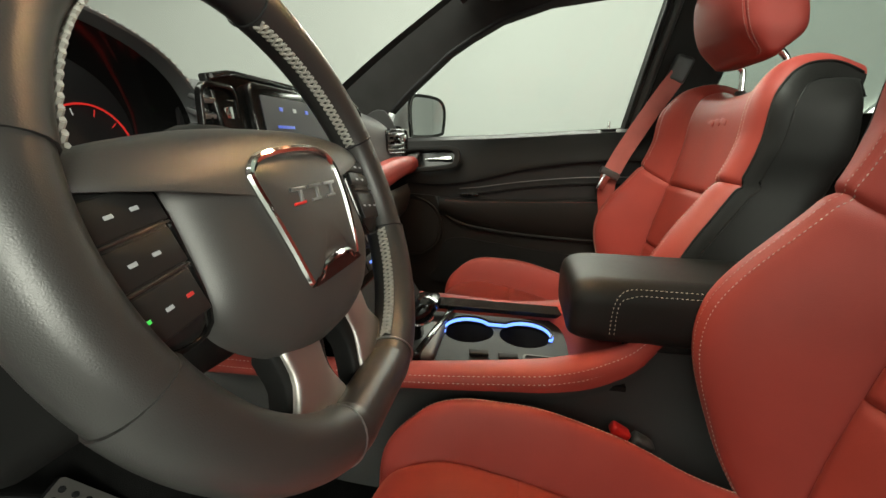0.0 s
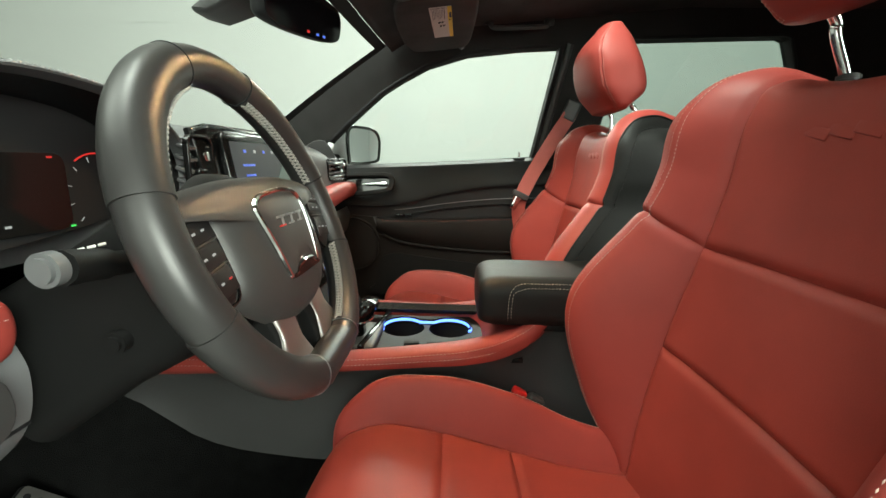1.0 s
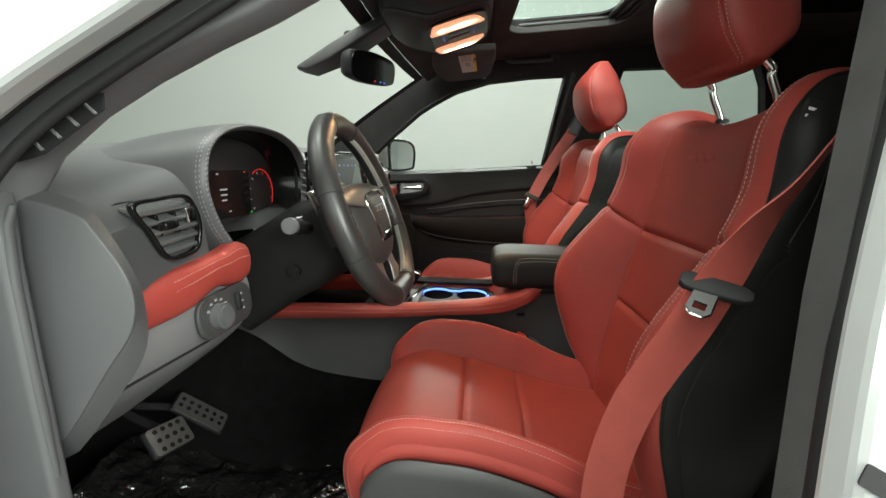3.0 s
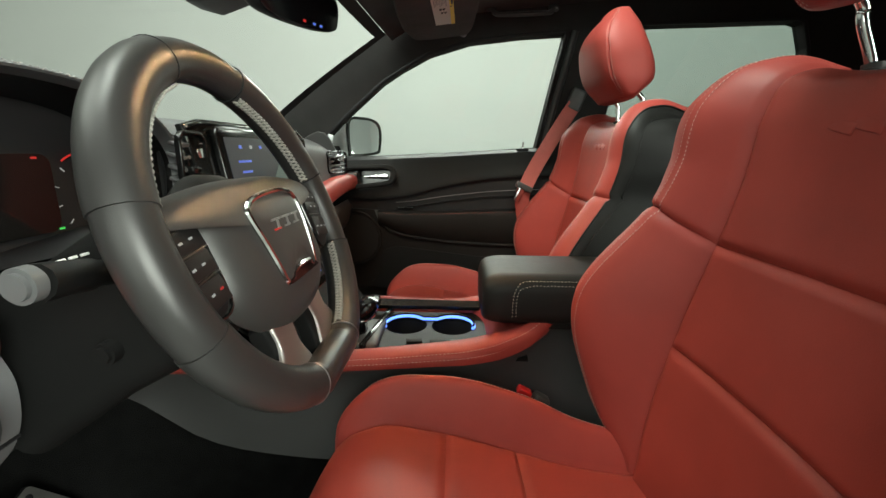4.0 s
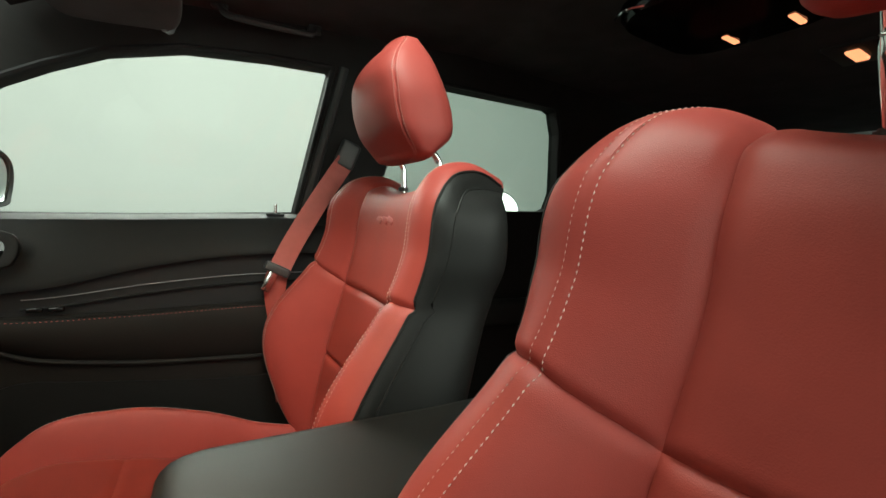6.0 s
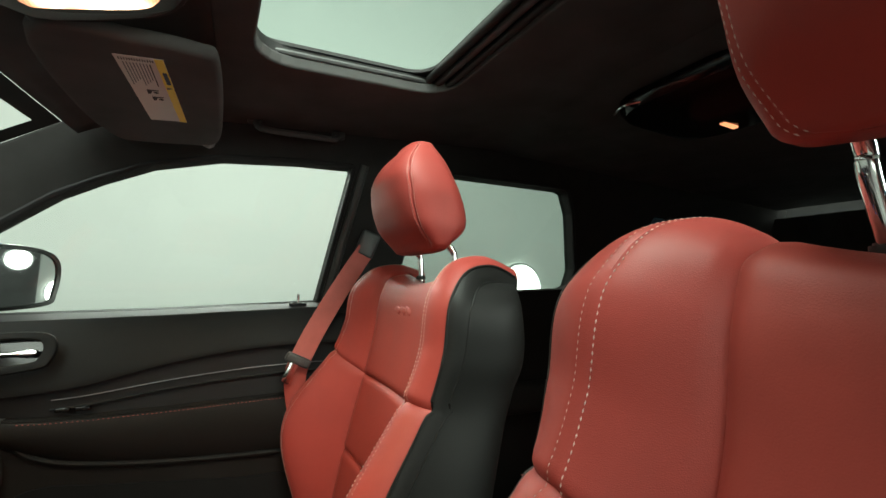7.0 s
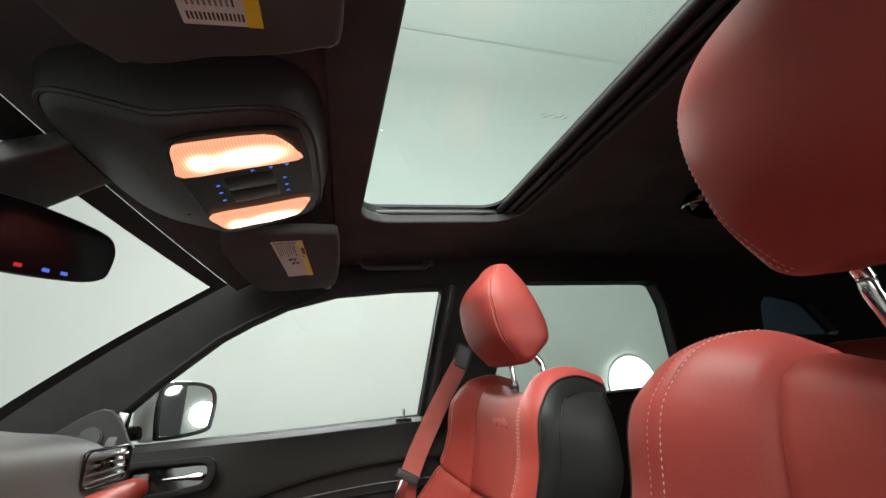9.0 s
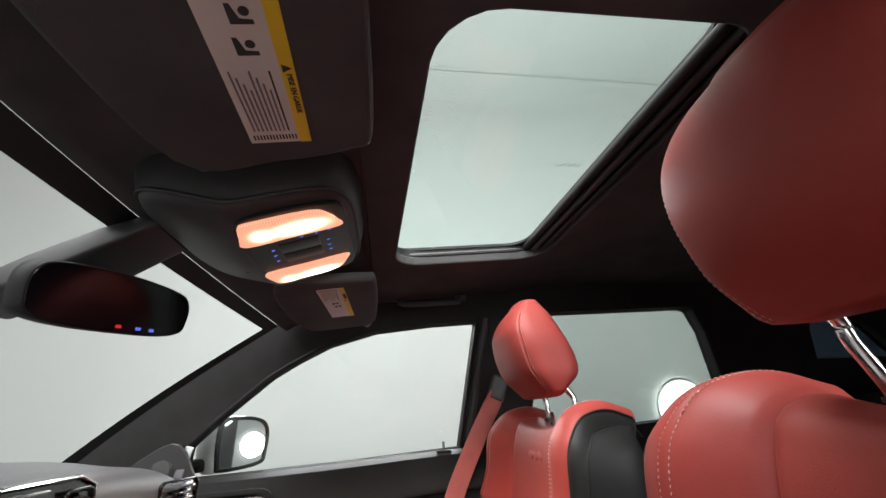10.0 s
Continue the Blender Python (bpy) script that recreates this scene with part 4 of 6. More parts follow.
# headlight switch
sw = thing("light_switch", "round black headlight switch with pale legends beside a thumb wheel", "switch", (-0.083, -0.572, 1.084))
face = axes((0, 0, 0), (0, 1, 0), (-0.12, 0, 1))
plate("bezel", [[(a + 0.022, b) for a, b in round_outline(0.118, 0.054, 0.022)]], 0.006, HARD, sw, bevel=0.002, m=face, smooth=True)
part("ring", disc(0.027, 0.008, 0.002, face @ pose(-0.008, 0, 0.007)), HARD, sw, "dark ring")
part("knob", disc(0.0175, 0.024, 0.004, face @ pose(-0.008, 0, 0.014)), CAP, sw, "ribbed black knob")
for i in range(5):
    a = radians(35 + 28 * i)
    part("legend", rbox(0.005, 0.003, 0.0008, 0.0003, face @ pose(-0.008 + 0.0225 * math.cos(a), 0.0225 * math.sin(a), 0.0125)), WHITE_GLOW, sw, "pale legend mark")
part("thumb_wheel", rbox(0.010, 0.026, 0.012, 0.003, face @ pose(0.045, 0.004, 0.006)), RUBBER, sw)
for i in range(3):
    part("legend", rbox(0.004, 0.003, 0.0008, 0.0003, face @ pose(0.058, -0.010 + 0.011 * i, 0.0065)), WHITE_GLOW, sw)

# instrument cluster under its hood
clu = thing("instrument_cluster", "lit instrument cluster in a glossy black bezel under a stitched hood", "instrument cluster")
ARCH = [(-0.505, 1.165), (-0.535, 1.205), (-0.552, 1.255), (-0.540, 1.305), (-0.500, 1.335), (-0.440, 1.349), (-0.376, 1.351), (-0.310, 1.344), (-0.255, 1.326), (-0.220, 1.296), (-0.205, 1.255), (-0.215, 1.195)]
arch = spline([(0, a, b) for a, b in ARCH], 6)
mid = Vector((0, -0.376, 1.235))


def hood(u, w):
    p = arch[min(int(round(u * (len(arch) - 1))), len(arch) - 1)]
    d = (p - mid)
    back = curve_fn([0, 0.10, 0.2, 0.5, 1.0], [-0.104, -0.092, -0.098, -0.20, -0.42])
    grow = curve_fn([0, 0.10, 0.2, 0.5, 1.0], [0.90, 0.95, 1.0, 1.0, 0.86])
    q = mid + d * grow(w)
    drop = 0.05 * w * w
    return Vector((back(w) - 0.02 * (p.z - 1.25), q.y, q.z - drop))


v, f = grid(hood, len(arch), 24)
shape("hood", v, f, SOFT, clu, "charcoal stitched hood")
for k in (0.13, 0.21):
    for d in (0.0, 0.022):
        stitching("stitching", [hood(i / 80, k + d) + Vector((0.0008, 0, 0.0004)) for i in range(2, 79)], THREAD_GREY, clu, 0.0042, 0.0028, 0.0006)


def bezel(u, w):
    p = arch[min(int(round(u * (len(arch) - 1))), len(arch) - 1)]
    q = mid + (p - mid) * (0.90 - 0.10 * w)
    return Vector((-0.104 - 0.055 * w - 0.02 * (p.z - 1.25), q.y, q.z))


v, f = grid(bezel, len(arch), 8)
shape("bezel", v, f, PIANO, clu, "glossy black bezel")
plate("face", [[(p.y + 0.376, p.z - 1.235) for p in ((mid + (q - mid) * 0.86) for q in arch)]], 0.006, RUBBER, clu, m=axes((-0.168, -0.376, 1.235), (0, 1, 0), (0, 0, 1)))
cf = axes((-0.160, -0.376, 1.235), (0, 1, 0), (0, 0, 1))
plate("display", [[(a, b) for a, b in round_outline(0.118, 0.080, 0.012)]], 0.002, PIANO, clu, m=cf @ pose(-0.012, 0, 0.001))
for gx, r0, mat in ((-0.105, 0.040, INK_WHITE), (0.088, 0.046, RED_GLOW)):
    v, f = tube([cf @ Vector((gx + r0 * math.cos(a), -0.005 + r0 * math.sin(a), 0.002)) for a in (radians(225 - 9 * i) for i in (range(31) if mat is INK_WHITE else range(11, 29)))], 0.0010, 5)
    shape("dial_ring", v, f, GREY if mat is INK_WHITE else RED_GLOW, clu)
    for i in range(9):
        a = radians(225 - 30 * i)
        part("tick", rbox(0.006, 0.0009, 0.0008, 0.0002, cf @ pose(gx + 0.86 * r0 * math.cos(a), -0.005 + 0.86 * r0 * math.sin(a), 0.002, 0, 0, math.degrees(a))), WHITE_GLOW if i < 5 else RED_GLOW, clu)
for i in range(3):
    part("readout", rbox(0.020 - 0.003 * i, 0.0024, 0.0006, 0.0002, cf @ pose(-0.036, 0.008 - 0.009 * i, 0.004)), WHITE_GLOW, clu)
for i, (px, pz, mat) in enumerate(((-0.022, -0.030, WHITE_GLOW), (0.045, -0.038, GREEN_GLOW), (0.030, 0.036, RED_GLOW), (-0.05, 0.034, WHITE_GLOW))):
    part("telltale", rbox(0.006, 0.0022, 0.0006, 0.0002, cf @ pose(px, pz, 0.004)), mat, clu)

# highlight on the bezel's left inner edge, modelled as a thin chrome line
v, f = tube([Vector((-0.150, 0, 0)) + mid + (arch[i] - mid) * 0.83 for i in range(2, 26)], 0.0016, 6)
shape("bezel_highlight", v, f, CHROME, clu, "chrome line drawn as the highlight on the bezel edge")

# centre stack: screen, keys
stack = thing("centre_stack", "glossy black centre stack with a lit touch screen and keys", "centre stack")
sf = axes((-0.066, -0.025, 1.232), (0, 1, 0), (-0.16, 0, 1))
plate("surround", [[(-0.185, 0.080), (-0.15, 0.088), (0.19, 0.088), (0.222, 0.075), (0.205, -0.06), (0.16, -0.115), (-0.13, -0.115), (-0.17, -0.06)]], 0.012, PIANO, stack, bevel=0.004, m=sf @ pose(0, 0, -0.020), smooth=True)
v, f = tube([sf @ Vector((a, b, -0.006)) for a, b in ((-0.185, 0.080), (-0.15, 0.088), (0.19, 0.088), (0.222, 0.075), (0.205, -0.06), (0.16, -0.115))], 0.0025, 6)
shape("edge_line", v, f, CHROME, stack, "chrome edge line")
plate("screen_frame", [round_outline(0.262, 0.138, 0.010)], 0.010, PIANO, stack, bevel=0.003, m=sf @ pose(-0.005, 0.008, -0.006), smooth=True)
plate("screen", [round_outline(0.240, 0.116, 0.004)], 0.001, SCREEN, stack, "dark blue lit touch screen", m=sf @ pose(-0.005, 0.008, 0.0045))
# green-grey wedge over the lower right of the screen
plate("screen_wedge", [[(-0.040, -0.057), (0.118, -0.057), (0.118, 0.040), (0.075, 0.040)]], 0.0006, SCREEN_GREY, stack, "pale green-grey wedge on the screen", m=sf @ pose(-0.005, 0.008, 0.0056))
for i in range(6):
    part("icon", rbox(0.008, 0.005, 0.0006, 0.0002, sf @ pose(-0.085 + 0.033 * i, 0.052, 0.006)), WHITE_GLOW if i % 2 else BLUE_DIM, stack)
for i in range(3):
    part("icon", rbox(0.040 - 0.009 * i, 0.0035, 0.0006, 0.0002, sf @ pose(-0.080, 0.030 - 0.016 * i, 0.006)), BLUE_DIM, stack)
part("icon", rbox(0.010, 0.008, 0.0006, 0.0002, sf @ pose(0.085, -0.045, 0.006)), BLUE_DIM, stack)
kf = axes((-0.020, -0.005, 1.085), (0, 1, 0), (-0.45, 0, 1))
plate("key_panel", [round_outline(0.275, 0.125, 0.02)], 0.012, PIANO, stack, bevel=0.004, m=kf @ pose(0, 0, -0.010), smooth=True)
for i in range(6):
    for j in range(4):
        if (i, j) not in ((2, 1), (3, 1), (2, 2), (3, 2)):
            part("key", rbox(0.039, 0.024, 0.006, 0.002, kf @ pose(-0.108 + 0.043 * i, 0.042 - 0.027 * j, 0.001)), KEY, stack)
            part("key_legend", rbox(0.013, 0.0045, 0.0006, 0.0002, kf @ pose(-0.108 + 0.043 * i, 0.042 - 0.027 * j, 0.0042)), RED_GLOW if (i, j) in ((1, 1), (1, 3)) else BLUE_KEY, stack)
for s in (-1, 1):
    part("dial", disc(0.016, 0.018, 0.003, kf @ pose(s * 0.021, 0.0, 0.010)), BRONZE, stack, "dark metal dial")
v, f = grid(lambda u, w: (0.00 + 0.06 * w, -0.145 + 0.29 * u, 1.035 - 0.09 * w), 12, 6)
shape("lower_fascia", v, f, COLUMN, stack)

# ---------------------------------------------------------------- steering wheel
TH = 0.370
whm = Matrix.Translation((0.078, -0.357, 1.208)) @ Matrix(((0, -math.sin(TH), math.cos(TH)), (1, 0, 0), (0, math.cos(TH), math.sin(TH)))).to_4x4()
wheel = thing("steering_wheel", "black leather steering wheel with pale lacing and a chrome shield outline", "steering wheel")
wheel.matrix_world = whm
RIM, RR = 0.1585, 0.0185


def rim_at(a, shrink=0.0):
    return Vector(((RIM - shrink) * math.cos(a), max((RIM - shrink) * math.sin(a), -0.1530 + shrink), 0))


def rim_arc(a0, a1, n=40):
    return [rim_at(radians(a0 + (a1 - a0) * i / (n - 1))) for i in range(n)]


ENDS = (14, 70, 110, 166, 200, 250, 290, 340, 374)
for i, (a0, a1) in enumerate(zip(ENDS, ENDS[1:])):
    grip = i % 2 == 0
    v, f = tube(rim_arc(a0, a1, 40), RR + (0.0008 if grip else -0.0004), 22, up=(0, 0, 1))
    shape("rim_grip" if grip else "rim_section", v, f, RIM_SKIN, wheel, "stitched leather rim grip" if grip else "smooth leather rim section")
for a in (14, 70, 110, 250, 290, 340):
    q = rim_at(radians(a))
    d = Vector((-math.sin(radians(a)), math.cos(radians(a)), 0))
    s = d.cross(Vector((0, 0, 1)))
    v, f = tube([q + s * (RR + 0.0006) * math.cos(b) + Vector((0, 0, (RR + 0.0006) * math.sin(b))) for b in (2 * math.pi * i / 28 for i in range(28))], 0.0009, 6, True, up=d)
    shape("seam_ring", v, f, SATIN if 240 < a < 300 else RUBBER, wheel)


def lacing(a0, a1):
    verts, faces = [], []
    n = 26
    for i in range(n):
        for s in (-1, 1):
            a, b = radians(a0 + (a1 - a0) * i / n), radians(a0 + (a1 - a0) * (i + 0.9) / n)
            p, q = rim_at(a, RR + 0.001), rim_at(b, RR + 0.001)
            p = p + Vector((0, 0, 0.0046 * s + 0.004))
            q = q + Vector((0, 0, -0.0046 * s + 0.004))
            v, f = tube([p, (p + q) / 2 - Vector((math.cos(a), math.sin(a), 0)) * 0.0014, q], 0.0012, 5)
            k = len(verts)
            verts += v
            faces += [tuple(x + k for x in g) for g in f]
    tagged(shape("lacing", verts, faces, LACE, wheel, "pale cross-stitched lacing"), kind="stuff")


lacing(15, 69)
lacing(-69, -21)
lacing(111, 165)


# airbag cover, set back a little from the rim
DISH = -0.008
def dome(outline, h, z0, rings=9, grow=1.0):
    c = Vector((sum(a for a, b in outline) / len(outline), sum(b for a, b in outline) / len(outline), 0))
    secs = []
    for j in range(rings):
        t = j / (rings - 1)
        k = math.cos(t * math.pi / 2) ** 0.55 if j < rings - 1 else 0.02
        secs.append([Vector((c.x + (a - c.x) * k, c.y + (b - c.y) * k, z0 + h * math.sin(t * math.pi / 2))) for a, b in outline])
    back = [Vector((c.x + (a - c.x) * 0.90, c.y + (b - c.y) * 0.90, z0 - 0.014)) for a, b in outline]
    return loft([[q - Vector((0, 0, DISH)) for q in r] for r in [back] + secs])


half_hub = [(0.0, 0.053), (0.050, 0.052), (0.095, 0.047), (0.126, 0.041), (0.148, 0.031), (0.147, 0.023), (0.118, 0.030), (0.103, 0.022), (0.098, -0.008), (0.099, -0.044), (0.088, -0.066), (0.060, -0.087), (0.030, -0.096)]
hub_out = smooth_loop(half_hub + [(0.0, -0.098)] + [(-a, b) for a, b in half_hub[:0:-1]], 5)
v, f = dome(hub_out, 0.030, -0.022)
shape("airbag_cover", v, f, HUB, wheel, "dark padded airbag cover")


def shield_z(a, b):
    return 0.0138 - DISH - 1.9 * (a * a + b * b)


half_shield = [(0.0, 0.0290), (0.036, 0.0265), (0.050, 0.0200), (0.0525, 0.0100), (0.047, -0.0180), (0.0385, -0.0480), (0.034, -0.0555)]
low_shield = [(0.026, -0.0530), (0.020, -0.0480), (0.0, -0.0462)]
ring = half_shield + low_shield
shield = smooth_loop(ring + [(-a, b) for a, b in ring[-2:0:-1]], 6)
v, f = dome(shield, 0.008, 0.0050)
shape("shield_pad", v, f, HUB, wheel)
v, f = tube([(a, b, shield_z(a, b)) for a, b in shield], 0.0028, 8, True)
shape("shield_outline", v, f, CHROME, wheel, "chrome shield outline")
slant = Matrix(((1, 0.35, 0, 0), (0, 1, 0, 0), (0, 0, 1, 0), (0, 0, 0, 1)))
for a, mat in ((-0.0205, BUCKLE_RED), (0.001, SATIN), (0.0225, SATIN)):
    part("badge_bar", rbox(0.0175, 0.0022, 0.002, 0.0006, pose(a, 0.0030, 0.0132 - DISH) @ slant), SATIN, wheel)
    part("badge_bar", rbox(0.0035, 0.0090, 0.002, 0.0006, pose(a + 0.001, -0.0015, 0.0130 - DISH) @ slant), SATIN, wheel)
    part("badge_edge", rbox(0.0130, 0.0018, 0.002, 0.0005, pose(a - 0.003, -0.0060, 0.0131 - DISH) @ slant), mat, wheel)
plate("lower_badge", [smooth_loop([(-0.030, -0.0575), (0.030, -0.0575), (0.036, -0.0555), (0.022, -0.0485), (0.0, -0.0470), (-0.022, -0.0485), (-0.036, -0.0555)], 4)], 0.003, PIANO, wheel, "glossy lower badge", m=pose(0, 0, 0.0060 - DISH))
for s in (-1, 1):
    arm = smooth_loop([(s * 0.055, 0.042), (s * 0.10, 0.036), (s * 0.150, 0.028), (s * 0.156, -0.015), (s * 0.150, -0.040), (s * 0.105, -0.052), (s * 0.055, -0.052)], 4)
    v, f = dome(arm, 0.010, -0.024, 6)
    shape("side_spoke", v, f, COLUMN, wheel)
    pod = smooth_loop([(s * a, b) for a, b in ((0.104, 0.022), (0.124, 0.027), (0.143, 0.018), (0.146, -0.010), (0.141, -0.035), (0.130, -0.049), (0.104, -0.046), (0.100, -0.010))], 4)
    v, f = dome(pod, 0.008, -0.012, 6)
    shape("button_pod", v, f, POD, wheel, "black button pod")
    v, f = tube([(a, b, -0.0075 - DISH) for a, b in pod], 0.0013, 6, True)
    shape("pod_edge", v, f, PIANO, wheel)
    rows = ((0.0105, 0.017, 2), (-0.0095, 0.017, 2), (-0.0315, 0.021, 3)) if s < 0 else ((0.0145, 0.0105, 3), (0.0020, 0.0105, 2), (-0.0245, 0.024, 3))
    for j, (b, tall, n) in enumerate(rows):
        part("button", rbox(0.0385, tall, 0.003, 0.0009, pose(s * 0.1235, b, -0.0052 - DISH, 0, 0, -s * 8)), POD, wheel)
        for i in range(n):
            mat = (GREEN_GLOW, WHITE_GLOW, RED_GLOW)[i] if s < 0 and j == 2 else WHITE_GLOW
            a = s * 0.1235 + (i - (n - 1) / 2) * 0.0120
            part("button_legend", rbox(0.0040, 0.0017, 0.0006, 0.0002, pose(a, b - s * 0.0017 * (i - (n - 1) / 2), -0.0034 - DISH, 0, 0, -s * 8)), mat, wheel)
    for b in ((0.0008, -0.0195) if s < 0 else (-0.0085,)):
        part("divider", rbox(0.040, 0.0012, 0.0024, 0.0005, pose(s * 0.1235, b, -0.0044 - DISH, 0, 0, -s * 8)), BRONZE, wheel, "dark metal divider")
    # lower spoke: a black web with a satin face plate
    web = smooth_loop([(s * a, b) for a, b in ((0.010, -0.080), (0.062, -0.076), (0.064, -0.105), (0.082, -0.134), (0.072, -0.150), (0.014, -0.156), (0.006, -0.148), (0.016, -0.116))], 4)
    v, f = dome(web, 0.006, -0.022, 5)
    shape("lower_spoke", v, f, COLUMN, wheel, "black lower spoke web")
    face = smooth_loop([(s * a, b) for a, b in ((0.024, -0.084), (0.058, -0.080), (0.061, -0.106), (0.079, -0.133), (0.068, -0.147), (0.022, -0.151), (0.014, -0.140), (0.024, -0.114))], 4)
    v, f = dome(face, 0.004, -0.0165, 5)
    shape("spoke_plate", v, f, ARM_METAL, wheel, "dark satin metal spoke plate")
    # shift paddles behind
    part("paddle", rbox(0.012, 0.060, 0.005, 0.0025, pose(s * 0.118, 0.028, -0.040, 0, 0, -s * 10)), BRONZE, wheel, "dark satin shift paddle")

col = thing("steering_column", "black plastic steering column shroud with stalk and adjuster", "steering column")
col.matrix_world = whm
rings = []
for z, w, h, cy in ((-0.035, 0.050, 0.055, -0.01), (-0.06, 0.075, 0.068, -0.015), (-0.10, 0.082, 0.072, -0.02), (-0.16, 0.085, 0.070, -0.03), (-0.26, 0.09, 0.075, -0.05)):
    rings.append([Vector((a, b + cy, z)) for a, b in round_outline(2 * w, 2 * h, 0.03, 6)])
v, f = loft(rings)
shape("shroud", v, f, COLUMN, col, "black shroud")
v, f = loft([[Vector((a, b, z)) for a, b in round_outline(2 * w, 2 * w, w * 0.98, 8)] for z, w in ((-0.016, 0.050), (-0.03, 0.064), (-0.045, 0.070), (-0.055, 0.066))])
shape("wheel_back", v, f, COLUMN, col)
v, f = tube(spline([(-0.07, 0.008, -0.085), (-0.105, 0.012, -0.08), (-0.140, 0.016, -0.07), (-0.165, 0.018, -0.065)], 4), [0.010] * 6 + [0.012] * 4 + [0.0125] * 3, 10)
shape("stalk", v, f, COLUMN, col, "black indicator stalk")
part("stalk_cap", disc(0.0115, 0.014, 0.003, axes((-0.172, 0.019, -0.064), (0, 1, 0), (0, 0, 1))), LAMPLIT_CAP, col, "stalk end cap, coloured pale grey for the lamp light on it")
for i in range(3):
    part("stalk_legend", rbox(0.006, 0.002, 0.002, 0.0005, pose(-0.125 - 0.009 * i, 0.027, -0.066)), INK_WHITE, col)
part("adjuster", disc(0.010, 0.02, 0.003, pose(-0.086, -0.05, -0.13, 0, 90, 0)), COLUMN, col)

# ---------------------------------------------------------------- centre console
con = thing("centre_console", "red and black centre console with lit cup holders and padded armrest", "console", (0, 0.017, 0))
rail_z = curve_fn([-0.35, -0.18, 0.08, 0.20, 0.30, 0.352, 0.394, 0.43, 0.47], [0.934, 0.941, 0.950, 0.958, 0.966, 0.972, 0.983, 1.000, 1.004])
rail_deep = curve_fn([-0.35, 0.30, 0.36, 0.40, 0.44], [1.0, 1.0, 1.15, 1.0, 0.6])
rail_out = curve_fn([-0.35, 0.24, 0.29, 0.325, 0.352, 0.394, 0.43, 0.47, 0.80], [0.163, 0.163, 0.158, 0.147, 0.134, 0.113, 0.090, 0.080, 0.078])
rail_in = curve_fn([-0.35, 0.0, 0.09, 0.20, 0.28, 0.33, 0.394, 0.43, 0.47], [0.138, 0.136, 0.132, 0.120, 0.108, 0.094, 0.080, 0.062, 0.055])
rail_dip = {-1: lambda x: 0.0, 1: curve_fn([-0.35, 0.10, 0.20, 0.28, 0.345, 0.47], [0.010, 0.013, 0.022, 0.023, 0.012, 0.008])}
flank_lo = curve_fn([-0.80, -0.40, -0.26, -0.19, -0.016, 0.10, 0.40, 0.80], [0.93, 0.90, 0.848, 0.80, 0.760, 0.755, 0.73, 0.70])
for s in (-1, 1):
    pts = [Vector((x, 0, rail_z(x))) for x in np.linspace(-0.35, 0.465, 66)]
    rings = []
    for i, q in enumerate(pts):
        d = (pts[min(i + 1, len(pts) - 1)] - pts[max(i - 1, 0)]).normalized()
        up = Vector((-d.z, 0, d.x))
        o = rail_out(q.x)
        w = o - rail_in(q.x)
        k = rail_deep(q.x)
        edge = [(o - 0.002, -0.024 * k), (o, -0.016 * k), (o, -0.009 * k), (o - 0.003, -0.001), (o - 0.009, 0.004), (o - 0.45 * w, 0.007), (o - 0.75 * w, 0.006), (o - 0.95 * w, -0.001), (o - w, -0.012), (o - w, -0.040)]
        rings.append([Vector((q.x, s * a, q.z - rail_dip[s](q.x))) + up * b for a, b in edge])
    v, f = loft(rings)
    shape("red_rail", v, f, RED, con, "red leather console rail with double stitching")
    for k, a in ((0.0, 0.003), (0.0105, -0.0005)):
        stitching("stitching", [(x, s * (rail_out(x) - a), rail_z(x) - k * rail_deep(x) - rail_dip[s](x)) for x in np.linspace(-0.34, 0.425, 150)], THREAD_FAINT, con, 0.0040, 0.0024, 0.0007)

    def flank(u, w, s=s):
        x = -0.80 + 1.60 * u
        top = rail_z(min(x, 0.46)) - 0.022 * rail_deep(x) - rail_dip[s](x)
        z = top + (flank_lo(x) - top) * w
        return x, s * (0.122 + 0.034 * (1 - w) ** 6 + 0.008 * math.sin(w * 2.2) - 0.004 * max(0, x) + 0.03 * w * w - (0.163 - rail_out(x)) * (1 - 0.7 * w)), z
    v, f = grid(flank, 40, 14)
    shape("side_panel", v, f, HARD, con, "dark plastic console flank")
    v, f = grid(lambda u, w, s=s: (-0.80 + 1.60 * u, s * (0.126 + 0.06 * w * w), flank_lo(-0.80 + 1.60 * u) + 0.02 + (0.46 - flank_lo(-0.80 + 1.60 * u) - 0.02) * w), 40, 10)
    shape("tunnel_carpet", v, f, CARPET, con, "black tunnel carpet")
part("rear_box", rbox(0.34, 0.110, 0.42, 0.012, pose(0.672, 0, 0.775)), COLUMN, con, "black console bin")
# red bridge in front of the armrest
def bridge(u, w):
    x0 = 0.328 - 0.034 * abs(2 * u - 1) ** 4
    x = x0 + (0.45 - x0) * w
    y = (rail_in(x) + 0.010) * (2 * u - 1)
    return x, y, 0.926 + 0.046 * math.sin(min(1, w / 0.45) * math.pi / 2) ** 0.7 + 0.02 * max(0, w - 0.45)


v, f = grid(bridge, 41, 24)
shape("red_bridge", v, f, RED, con, "red leather bridge before the armrest")
tray_z = 0.932


def ring_pts(cx, cy, r, a0, a1, z, n=24):
    return [Vector((cx + r * math.cos(radians(a)), cy + r * math.sin(radians(a)), z)) for a in np.linspace(a0, a1, n)]


